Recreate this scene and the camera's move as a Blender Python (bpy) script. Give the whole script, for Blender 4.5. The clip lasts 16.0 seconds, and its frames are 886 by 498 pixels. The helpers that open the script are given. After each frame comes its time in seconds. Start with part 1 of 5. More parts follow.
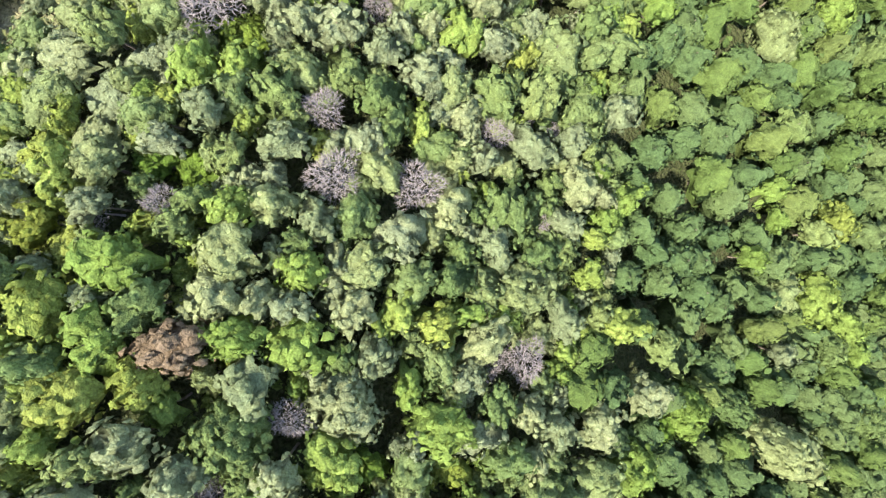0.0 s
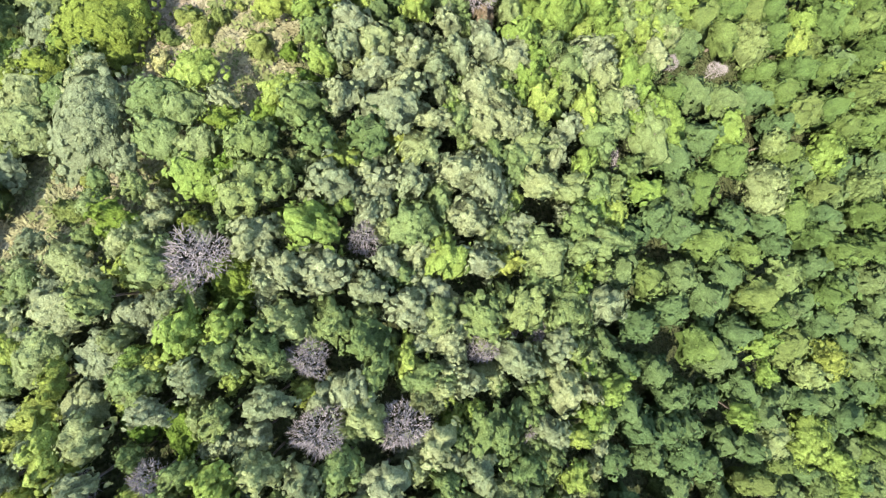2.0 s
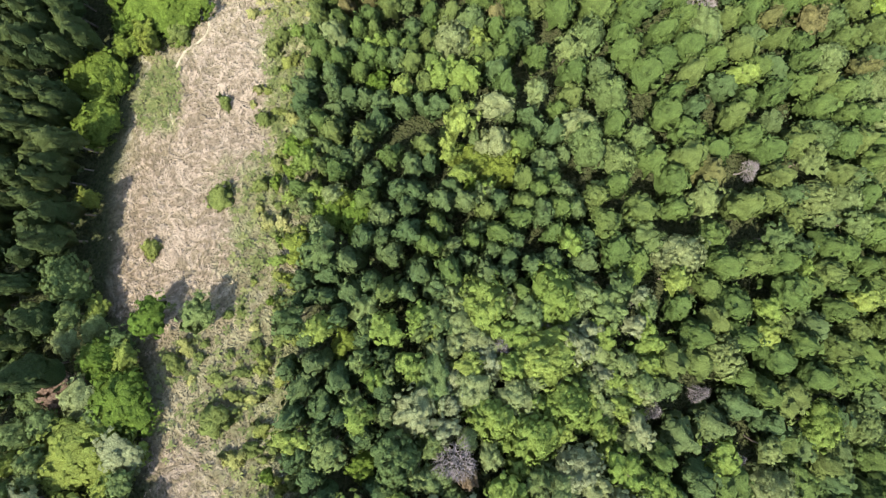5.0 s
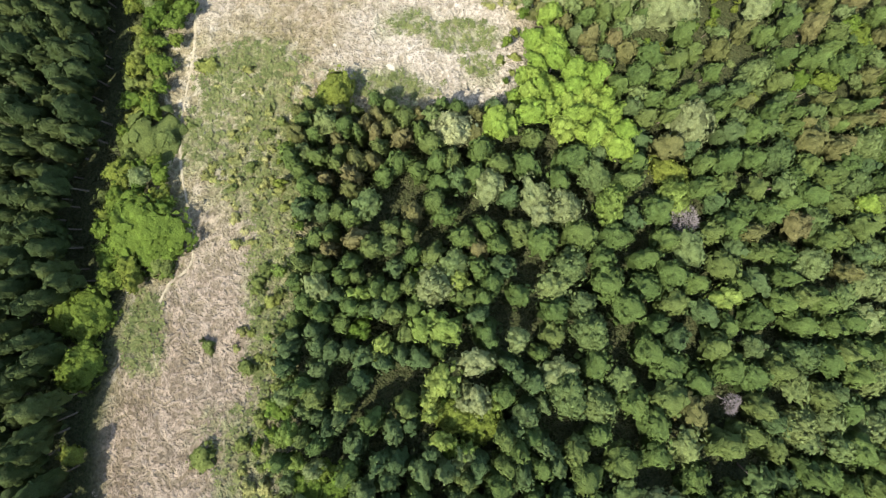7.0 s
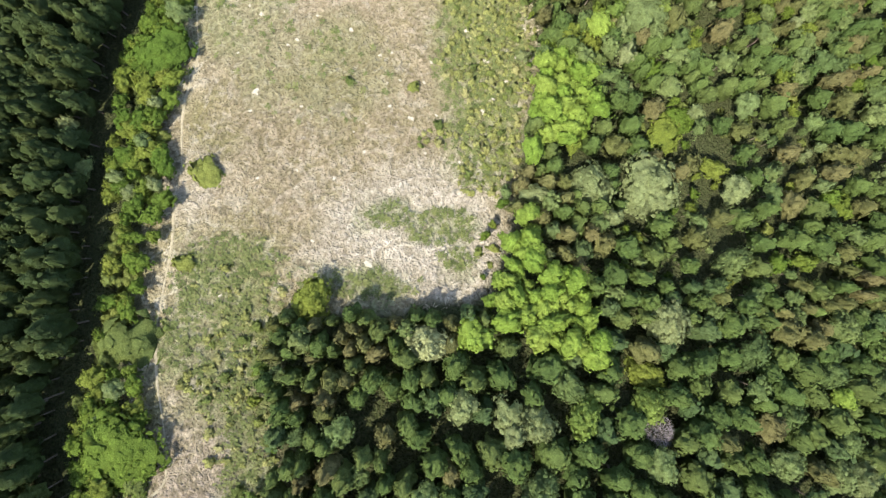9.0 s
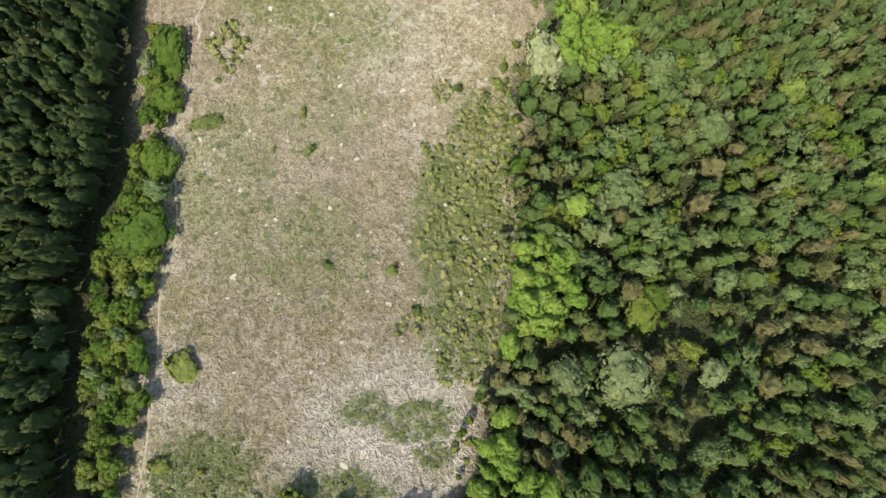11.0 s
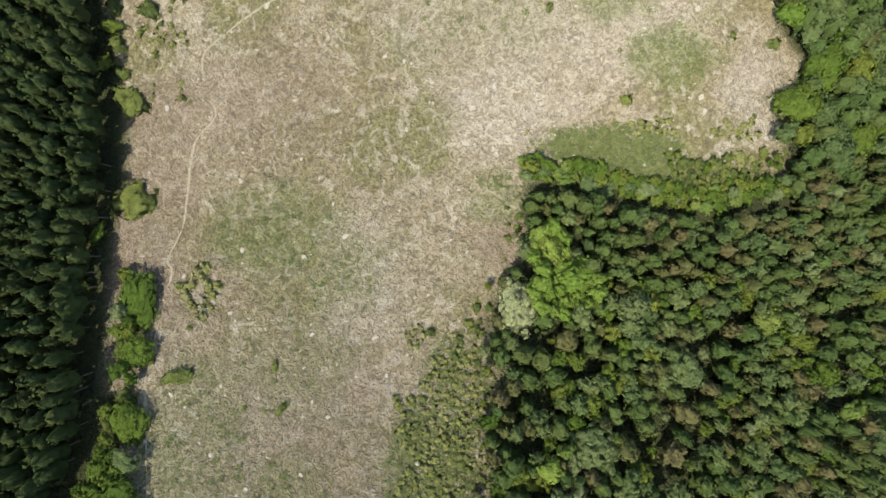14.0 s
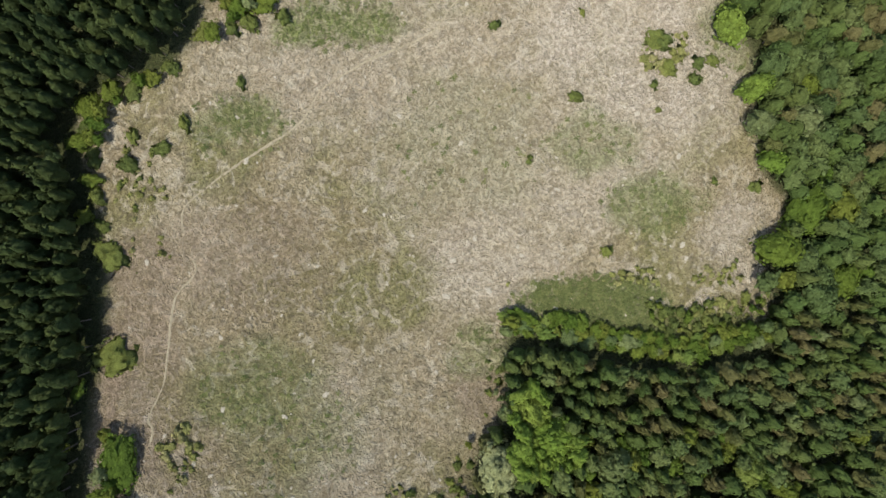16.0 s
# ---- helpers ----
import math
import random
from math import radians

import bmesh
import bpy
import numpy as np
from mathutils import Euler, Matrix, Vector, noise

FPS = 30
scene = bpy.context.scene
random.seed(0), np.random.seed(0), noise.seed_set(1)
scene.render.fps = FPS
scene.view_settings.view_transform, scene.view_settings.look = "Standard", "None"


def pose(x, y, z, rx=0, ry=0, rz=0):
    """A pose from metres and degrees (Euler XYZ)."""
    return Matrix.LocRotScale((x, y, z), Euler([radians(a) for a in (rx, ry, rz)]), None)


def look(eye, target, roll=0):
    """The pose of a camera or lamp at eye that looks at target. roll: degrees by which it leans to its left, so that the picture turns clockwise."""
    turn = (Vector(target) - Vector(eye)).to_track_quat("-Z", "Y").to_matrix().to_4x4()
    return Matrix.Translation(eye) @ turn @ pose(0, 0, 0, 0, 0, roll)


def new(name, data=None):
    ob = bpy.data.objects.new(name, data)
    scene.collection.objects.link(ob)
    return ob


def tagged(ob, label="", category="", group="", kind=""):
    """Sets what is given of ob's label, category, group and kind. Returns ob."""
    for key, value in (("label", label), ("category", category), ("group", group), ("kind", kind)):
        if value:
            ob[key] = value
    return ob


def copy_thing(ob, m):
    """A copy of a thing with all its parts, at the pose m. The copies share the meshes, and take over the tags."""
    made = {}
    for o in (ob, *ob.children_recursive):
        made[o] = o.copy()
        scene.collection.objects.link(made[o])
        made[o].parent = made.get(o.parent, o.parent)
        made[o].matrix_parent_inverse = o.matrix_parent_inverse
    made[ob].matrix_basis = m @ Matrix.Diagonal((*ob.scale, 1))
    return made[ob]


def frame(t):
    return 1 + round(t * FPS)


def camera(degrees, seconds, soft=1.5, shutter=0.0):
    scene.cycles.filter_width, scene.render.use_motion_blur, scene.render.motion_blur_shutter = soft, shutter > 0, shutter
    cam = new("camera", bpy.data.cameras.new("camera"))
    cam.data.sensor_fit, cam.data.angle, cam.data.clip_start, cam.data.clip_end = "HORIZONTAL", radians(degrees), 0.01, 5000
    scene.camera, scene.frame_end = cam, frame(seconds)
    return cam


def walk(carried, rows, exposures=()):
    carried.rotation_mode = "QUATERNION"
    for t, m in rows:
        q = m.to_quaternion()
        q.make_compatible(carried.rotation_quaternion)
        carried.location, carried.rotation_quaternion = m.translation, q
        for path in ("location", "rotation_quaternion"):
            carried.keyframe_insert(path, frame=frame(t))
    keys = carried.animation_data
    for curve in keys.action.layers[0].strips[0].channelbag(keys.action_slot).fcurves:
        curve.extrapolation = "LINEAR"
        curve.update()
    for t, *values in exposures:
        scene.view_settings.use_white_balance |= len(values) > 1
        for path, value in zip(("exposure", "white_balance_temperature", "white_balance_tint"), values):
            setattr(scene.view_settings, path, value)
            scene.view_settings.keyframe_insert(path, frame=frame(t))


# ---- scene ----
cam = camera(66.0, 16.0, soft=1.45)
# seconds, place of the camera in metres, tilt ahead, lean and heading in degrees
ROUTE = [
    (0, -10.35, 8.23, 129.27, 0.35, -0.48, 13.77),
    (0.5, -10.95, 12.03, 129.54, 0.27, -0.43, 13.78),
    (1, -11.71, 16.26, 129.70, 0.18, -0.30, 13.79),
    (1.5, -12.51, 20.98, 129.81, 0.10, -0.23, 13.79),
    (2, -13.29, 26.46, 129.94, 0.15, -0.19, 13.51),
    (2.5, -14.22, 32.74, 130.12, 0.26, -0.11, 12.76),
    (3, -15.21, 39.84, 130.27, 0.34, -0.05, 10.74),
    (3.5, -16.04, 47.43, 130.45, 0.37, 0.07, 7.50),
    (4, -16.73, 55.20, 130.65, 0.38, 0.11, 3.21),
    (4.2, -16.93, 58.32, 130.73, 0.40, 0.14, 1.98),
    (6.3, -15.71, 91.50, 131.55, 0.32, 0.27, -0.20),
    (6.5, -15.42, 94.64, 131.56, 0.33, 0.27, -0.14),
    (7, -14.54, 102.44, 131.59, 0.35, 0.27, 0.03),
    (7.5, -13.39, 110.19, 131.69, 0.36, 0.33, 0.17),
    (8, -12.52, 117.70, 131.73, 0.39, 0.37, 0.27),
    (8.5, -11.87, 125.28, 131.81, 0.38, 0.26, 0.37),
    (9, -11.37, 132.80, 131.84, 0.36, 0.12, 0.51),
    (9.2, -11.18, 135.87, 131.85, 0.38, 0.07, 0.57),
    (11.3, -8.04, 168.41, 132.05, 0.42, -0.16, 0.69),
    (11.5, -7.73, 171.52, 132.03, 0.43, -0.15, 0.63),
    (12, -6.93, 179.28, 132.02, 0.46, -0.14, 0.56),
    (12.5, -6.20, 186.84, 132.00, 0.48, -0.14, 0.53),
    (13, -5.40, 194.38, 131.97, 0.52, -0.14, 0.43),
    (13.5, -4.62, 201.90, 131.95, 0.58, -0.14, 0.37),
    (14, -3.79, 209.38, 131.94, 0.60, -0.14, 0.32),
    (14.5, -2.81, 216.98, 131.94, 0.57, -0.12, 0.23),
    (15, -1.89, 224.70, 131.95, 0.51, -0.10, 0.18),
    (15.5, -0.92, 232.45, 131.97, 0.45, -0.08, 0.10),
    (16, 0.00, 240.06, 132.02, 0.38, -0.10, 0.00),
]
walk(cam, [(t, pose(x, y, z, rx, ry, rz)) for t, x, y, z, rx, ry, rz in ROUTE], exposures=[(0, 2.08), (1.5, 2.08), (2.2, 2.02), (3, 2.04), (3.5, 1.74), (4.2, 1.62), (6.3, 1.26), (7.5, 1.34), (8.5, 1.52), (9.2, 1.17), (11.3, 0.84), (13, 0.69), (14.5, 0.54), (16, 0.28)])

# ---- sky and sun: high sun behind the camera's left shoulder ----
SUN_TO = Vector((-0.300, -0.335, 1.0)).normalized()
world = bpy.data.worlds.new("sky")
scene.world = world
world.use_nodes = True
sky = world.node_tree.nodes.new("ShaderNodeTexSky")
sky.sky_type = "NISHITA"
sky.sun_disc = False
sky.dust_density = 1.4
sky.ozone_density = 0.8
sky.sun_elevation = math.asin(SUN_TO.z)
sky.sun_rotation = math.atan2(SUN_TO.x, SUN_TO.y)
world.node_tree.links.new(sky.outputs[0], world.node_tree.nodes["Background"].inputs[0])
world.node_tree.nodes["Background"].inputs[1].default_value = 0.15
sun_data = bpy.data.lights.new("sun", "SUN")
sun_data.energy = 3.1
sun_data.angle = radians(0.55)
sun_data.color = (1.0, 0.96, 0.87)
sun = new("sun", sun_data)
sun.matrix_world = look(SUN_TO * 400, (0, 0, 0))


# ---- materials ----
def blank(name):
    mat = bpy.data.materials.new(name)
    mat.use_nodes = True
    tree = mat.node_tree
    tree.nodes["Principled BSDF"].inputs["Diffuse Roughness"].default_value = 1.0  # rough matter throughout
    return mat, tree.nodes, tree.links, tree.nodes["Principled BSDF"]


def mixed(nodes, links, fac, a, b, blend="MIX"):
    """A colour mix; a, b: colour tuples or sockets; fac: number or socket."""
    n = nodes.new("ShaderNodeMix")
    n.data_type = "RGBA"
    n.blend_type = blend
    for k, v in ((0, fac), (6, a), (7, b)):
        if isinstance(v, (int, float)):
            n.inputs[k].default_value = v
        elif isinstance(v, tuple):
            n.inputs[k].default_value = (*v, 1)
        else:
            links.new(v, n.inputs[k])
    return n.outputs[2]


def maths(nodes, links, op, a, b=0.0):
    n = nodes.new("ShaderNodeMath")
    n.operation = op
    for k, v in ((0, a), (1, b)):
        if isinstance(v, (int, float)):
            n.inputs[k].default_value = v
        else:
            links.new(v, n.inputs[k])
    return n.outputs[0]


def grain(nodes, links, scale, detail=4.0, lo=0.35, hi=0.65, coord=None, twist=0.0):
    """Noise in metres, spread to 0..1."""
    n = nodes.new("ShaderNodeTexNoise")
    n.inputs["Scale"].default_value = scale
    n.inputs["Detail"].default_value = detail
    n.inputs["Distortion"].default_value = twist
    if coord is None:
        g = nodes.new("ShaderNodeNewGeometry")
        coord = g.outputs["Position"]
    links.new(coord, n.inputs["Vector"])
    r = nodes.new("ShaderNodeMapRange")
    r.inputs["From Min"].default_value = lo
    r.inputs["From Max"].default_value = hi
    links.new(n.outputs[0], r.inputs["Value"])
    return r.outputs[0]


def attribute(nodes, name):
    n = nodes.new("ShaderNodeAttribute")
    n.attribute_name = name
    return n.outputs["Fac"]


def foliage(name, colours, glow=0.3, jitter=0.3):
    """Leaves: the tree's own tone out of three, with light and dark leaves, thin enough to let light through."""
    mat, nodes, links, bsdf = blank(name)
    info = nodes.new("ShaderNodeObjectInfo")
    own = maths(nodes, links, "FRACT", maths(nodes, links, "ADD", info.outputs["Random"], attribute(nodes, "tone")))
    ramp = nodes.new("ShaderNodeValToRGB")
    ramp.color_ramp.elements[0].color = (*colours[0], 1)
    ramp.color_ramp.elements[1].color = (*colours[2], 1)
    middle = ramp.color_ramp.elements.new(0.5)
    middle.color = (*colours[1], 1)
    links.new(own, ramp.inputs[0])
    geo = nodes.new("ShaderNodeNewGeometry")
    leaf = maths(nodes, links, "ADD", maths(nodes, links, "MULTIPLY", geo.outputs["Random Per Island"], jitter), 1.0 - jitter * 0.5)
    patch = maths(nodes, links, "ADD", maths(nodes, links, "MULTIPLY", grain(nodes, links, 0.9, 3.0), 0.3), 0.85)
    sprig = maths(nodes, links, "ADD", maths(nodes, links, "MULTIPLY", grain(nodes, links, 4.5, 4.0, 0.38, 0.62, None, 0.8), 0.34), 0.82)
    shade = maths(nodes, links, "MULTIPLY", maths(nodes, links, "MULTIPLY", leaf, patch), sprig)
    comb = nodes.new("ShaderNodeCombineColor")
    for k in range(3):
        links.new(shade, comb.inputs[k])
    tint = mixed(nodes, links, 1.0, ramp.outputs[0], comb.outputs[0], "MULTIPLY")
    fleck = grain(nodes, links, 7.5, 3.0, 0.40, 0.62)
    relief = grain(nodes, links, 4.2, 5.0, 0.3, 0.7, None, 0.6)
    shade = maths(nodes, links, "ADD", maths(nodes, links, "MULTIPLY", fleck, 0.32), 0.78)
    comb = nodes.new("ShaderNodeCombineColor")
    for k in range(3):
        links.new(shade, comb.inputs[k])
    tint = mixed(nodes, links, 1.0, tint, comb.outputs[0], "MULTIPLY")
    bump = nodes.new("ShaderNodeBump")
    bump.inputs["Strength"].default_value = 0.7
    bump.inputs["Distance"].default_value = 0.3
    links.new(relief, bump.inputs["Height"])
    links.new(bump.outputs[0], bsdf.inputs["Normal"])
    links.new(tint, bsdf.inputs["Base Color"])
    bsdf.inputs["Roughness"].default_value = 0.62
    bsdf.inputs["Specular IOR Level"].default_value = 0.1
    trans = nodes.new("ShaderNodeBsdfTranslucent")
    links.new(mixed(nodes, links, 0.3, tint, (0.30, 0.34, 0.10)), trans.inputs[0])
    mix = nodes.new("ShaderNodeMixShader")
    mix.inputs[0].default_value = glow
    links.new(bsdf.outputs[0], mix.inputs[1])
    links.new(trans.outputs[0], mix.inputs[2])
    links.new(mix.outputs[0], nodes["Material Output"].inputs[0])
    return mat


def bark(name, a, b):
    mat, nodes, links, bsdf = blank(name)
    links.new(mixed(nodes, links, grain(nodes, links, 6.0), a, b), bsdf.inputs["Base Color"])
    bsdf.inputs["Roughness"].default_value = 0.9
    return mat


BARK = bark("bark", (0.10, 0.075, 0.055), (0.20, 0.16, 0.12))
DEAD_BARK = bark("dead_bark", (0.185, 0.158, 0.146), (0.29, 0.252, 0.235))
LEAF = {
    "cedar": foliage("cedar_needles", ((0.041, 0.062, 0.021), (0.056, 0.079, 0.025), (0.073, 0.095, 0.029)), 0.06, 0.34),
    "conifer": foliage("conifer_needles", ((0.070, 0.110, 0.030), (0.088, 0.129, 0.033), (0.107, 0.137, 0.039)), 0.08, 0.34),
    "rusty": foliage("rusty_needles", ((0.110, 0.124, 0.038), (0.127, 0.128, 0.045), (0.152, 0.136, 0.055)), 0.08, 0.34),
    "cypress": foliage("cypress_needles", ((0.060, 0.097, 0.035), (0.077, 0.116, 0.041), (0.099, 0.133, 0.047)), 0.08, 0.34),
    "pale": foliage("pale_leaves", ((0.205, 0.244, 0.120), (0.244, 0.277, 0.150), (0.277, 0.306, 0.142)), 0.36),
    "lime": foliage("lime_leaves", ((0.174, 0.254, 0.056), (0.217, 0.295, 0.067), (0.266, 0.329, 0.077)), 0.36),
    "grove": foliage("grove_leaves", ((0.185, 0.286, 0.045), (0.224, 0.319, 0.054), (0.263, 0.342, 0.065)), 0.3),
    "green": foliage("green_leaves", ((0.152, 0.216, 0.073), (0.211, 0.264, 0.100), (0.264, 0.299, 0.129)), 0.36),
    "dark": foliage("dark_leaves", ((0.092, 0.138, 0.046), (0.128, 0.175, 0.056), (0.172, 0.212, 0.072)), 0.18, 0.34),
    "hedge": foliage("hedge_leaves", ((0.095, 0.159, 0.025), (0.132, 0.193, 0.030), (0.199, 0.230, 0.042)), 0.28),
    "cream": foliage("cream_leaves", ((0.340, 0.365, 0.170), (0.365, 0.387, 0.183), (0.383, 0.395, 0.191)), 0.25),
    "gold": foliage("golden_leaves", ((0.198, 0.248, 0.052), (0.230, 0.278, 0.058), (0.262, 0.298, 0.068)), 0.3),
    "brown": foliage("brown_leaves", ((0.162, 0.108, 0.076), (0.200, 0.135, 0.092), (0.184, 0.140, 0.081)), 0.2),
    "bramble": foliage("bramble_leaves", ((0.229, 0.235, 0.076), (0.275, 0.286, 0.086), (0.343, 0.326, 0.137)), 0.2),
    "shrub": foliage("shrub_leaves", ((0.115, 0.15, 0.042), (0.16, 0.195, 0.052), (0.225, 0.25, 0.06)), 0.25),
}


def field_colour(nodes, links):
    """Dry grassland in metres: straw with worn bare streaks, olive, mauve-grey and tan stretches."""
    tuft = grain(nodes, links, 0.72, 5.0, 0.4, 0.6, None, 1.8)
    wide = grain(nodes, links, 0.05, 3.0)
    worm = grain(nodes, links, 0.40, 5.0, 0.43, 0.59, None, 2.6)
    bare = grain(nodes, links, 0.26, 6.0, 0.56, 0.645, None, 1.4)
    straw = mixed(nodes, links, tuft, (0.157, 0.132, 0.065), (0.328, 0.279, 0.152))
    straw = mixed(nodes, links, maths(nodes, links, "MULTIPLY", worm, 0.65), straw, (0.408, 0.354, 0.223))
    straw = mixed(nodes, links, maths(nodes, links, "MULTIPLY", grain(nodes, links, 0.065, 5.0, 0.44, 0.58, None, 0.8), 0.6), straw, mixed(nodes, links, tuft, (0.123, 0.130, 0.038), (0.247, 0.245, 0.087)))
    mauve = mixed(nodes, links, tuft, (0.285, 0.237, 0.147), (0.484, 0.416, 0.285))
    straw = mixed(nodes, links, maths(nodes, links, "MULTIPLY", grain(nodes, links, 0.034, 4.0, 0.45, 0.58, None, 0.6), 0.8), straw, mauve)
    straw = mixed(nodes, links, maths(nodes, links, "MULTIPLY", wide, 0.3), straw, (0.318, 0.237, 0.138))
    straw = mixed(nodes, links, maths(nodes, links, "MULTIPLY", bare, 0.72), straw, (0.484, 0.427, 0.309))
    blotch = grain(nodes, links, 0.42, 4.0, 0.57, 0.66, None, 0.7)
    straw = mixed(nodes, links, maths(nodes, links, "MULTIPLY", blotch, 0.75), straw, (0.513, 0.456, 0.332))
    clod = grain(nodes, links, 0.6, 5.0, 0.54, 0.66, None, 0.9)
    straw = mixed(nodes, links, maths(nodes, links, "MULTIPLY", clod, 0.75), straw, (0.162, 0.138, 0.085))
    herb = mixed(nodes, links, tuft, (0.109, 0.133, 0.043), (0.218, 0.247, 0.090))
    # pale worn ground, which on the far grass doubles as painted sun brightening
    chalk_and_hotspot = mixed(nodes, links, tuft, (0.345, 0.295, 0.218), (0.545, 0.48, 0.376))
    russet = mixed(nodes, links, worm, (0.204, 0.155, 0.101), (0.366, 0.288, 0.204))
    ragged = maths(nodes, links, "MULTIPLY", maths(nodes, links, "ADD", grain(nodes, links, 0.16, 4.0), worm), 0.5)

    def mask(name, soft=0.5):
        return maths(nodes, links, "MULTIPLY", attribute(nodes, name),
                     maths(nodes, links, "ADD", maths(nodes, links, "MULTIPLY", ragged, soft), 1.0 - soft * 0.55))

    col = mixed(nodes, links, mask("russet"), straw, russet)
    col = mixed(nodes, links, mask("chalk_and_hotspot", 0.8), col, chalk_and_hotspot)
    return mixed(nodes, links, mask("herb", 1.0), col, herb), tuft, worm


def ground_material():
    mat, nodes, links, bsdf = blank("hillside_ground")
    fine = grain(nodes, links, 3.2, 6.0)
    litter = mixed(nodes, links, fine, (0.035, 0.044, 0.016), (0.078, 0.088, 0.034))
    straw, tuft, worm = field_colour(nodes, links)
    col = mixed(nodes, links, attribute(nodes, "field"), litter, straw)
    col = mixed(nodes, links, attribute(nodes, "rough"), col, mixed(nodes, links, tuft, (0.05, 0.075, 0.022), (0.11, 0.14, 0.045)))
    speck = mixed(nodes, links, maths(nodes, links, "MULTIPLY", grain(nodes, links, 3.4, 5.0, 0.5, 0.64, None, 1.0), 0.52), col, (0.09, 0.08, 0.045))
    links.new(speck, bsdf.inputs["Base Color"])
    bsdf.inputs["Roughness"].default_value = 0.95
    bsdf.inputs["Specular IOR Level"].default_value = 0.1
    bump = nodes.new("ShaderNodeBump")
    bump.inputs["Strength"].default_value = 0.9
    bump.inputs["Distance"].default_value = 0.35
    links.new(maths(nodes, links, "ADD", maths(nodes, links, "ADD", tuft, worm), maths(nodes, links, "MULTIPLY", fine, 0.6)), bump.inputs["Height"])
    links.new(bump.outputs[0], bsdf.inputs["Normal"])
    return mat


def tussock_material(name):
    """Grass that keeps the colour of the ground it grows on, some tufts paler, some darker."""
    mat, nodes, links, bsdf = blank(name)
    straw, tuft, worm = field_colour(nodes, links)
    geo = nodes.new("ShaderNodeNewGeometry")
    shade = maths(nodes, links, "ADD", maths(nodes, links, "MULTIPLY", geo.outputs["Random Per Island"], 0.36), 0.74)
    comb = nodes.new("ShaderNodeCombineColor")
    for k in range(3):
        links.new(shade, comb.inputs[k])
    links.new(mixed(nodes, links, 1.0, straw, comb.outputs[0], "MULTIPLY"), bsdf.inputs["Base Color"])
    bsdf.inputs["Roughness"].default_value = 0.9
    bsdf.inputs["Specular IOR Level"].default_value = 0.1
    return mat


def island_material(name, colours, noise_scale=2.0):
    """Many small pieces in one mesh, each with its own tone."""
    mat, nodes, links, bsdf = blank(name)
    geo = nodes.new("ShaderNodeNewGeometry")
    ramp = nodes.new("ShaderNodeValToRGB")
    ramp.color_ramp.elements[0].color = (*colours[0], 1)
    ramp.color_ramp.elements[1].color = (*colours[-1], 1)
    for k, c in enumerate(colours[1:-1]):
        e = ramp.color_ramp.elements.new((k + 1) / (len(colours) - 1))
        e.color = (*c, 1)
    links.new(geo.outputs["Random Per Island"], ramp.inputs[0])
    col = mixed(nodes, links, maths(nodes, links, "MULTIPLY", grain(nodes, links, noise_scale), 0.35), ramp.outputs[0], tuple(c * 0.55 for c in colours[0]))
    links.new(col, bsdf.inputs["Base Color"])
    bsdf.inputs["Roughness"].default_value = 0.9
    bsdf.inputs["Specular IOR Level"].default_value = 0.15
    return mat


# ---- the lie of the land: a ridge that falls away ahead and to the right ----
HILL = np.array([
    [85.9, 96.2, 100.2, 88.6, 65.1, 44.2, 27.1],
    [64.5, 77.2, 85.6, 65.5, 39.3, 25.2, 15.5],
    [45, 59.9, 72.8, 58.5, 40.7, 21.8, 7],
    [31.3, 44.7, 48.2, 41.4, 36.2, 20.4, 1.8],
    [20.4, 31.1, 32.1, 25.5, 21.7, 10.6, -3.8],
    [8.2, 18.3, 19.9, 13.7, 8.5, -1.7, -10.3],
    [-7, 0.5, 2.9, -0.5, -2.8, -9.6, -15.3],
    [-11.8, -2.1, -1, -4.3, -2.3, -6.9, -20.9],
    [-8.5, -1, 0.9, -1, -1.1, -6, -20.5],
    [-2.5, -0.6, -0.7, -1.9, -5.1, -10, -15.5],
])
HILL_X, HILL_Y, STEP_X, STEP_Y = -90.0, -40.0, 30.0, 40.0


def land(x, y):
    """Height of the ground (arrays or numbers): a smooth sheet over the control heights, level beyond them."""
    x, y = np.atleast_1d(np.asarray(x, float)), np.atleast_1d(np.asarray(y, float))
    ny, nx = HILL.shape
    a = np.clip((x - HILL_X) / STEP_X, 0, nx - 1.001)
    b = np.clip((y - HILL_Y) / STEP_Y, 0, ny - 1.001)
    i, j = a.astype(int), b.astype(int)

    def spline(t):
        return ((1 - t) ** 3 / 6, (3 * t**3 - 6 * t**2 + 4) / 6, (-3 * t**3 + 3 * t**2 + 3 * t + 1) / 6, t**3 / 6)

    wx, wy = spline(a - i), spline(b - j)
    z = np.zeros_like(a)
    for p in range(4):
        for q in range(4):
            z += wx[p] * wy[q] * HILL[np.clip(j + q - 1, 0, ny - 1), np.clip(i + p - 1, 0, nx - 1)]
    return z


def edge(points):
    ys, xs = [p[0] for p in points], [p[1] for p in points]
    return lambda y: np.interp(y, ys, xs)


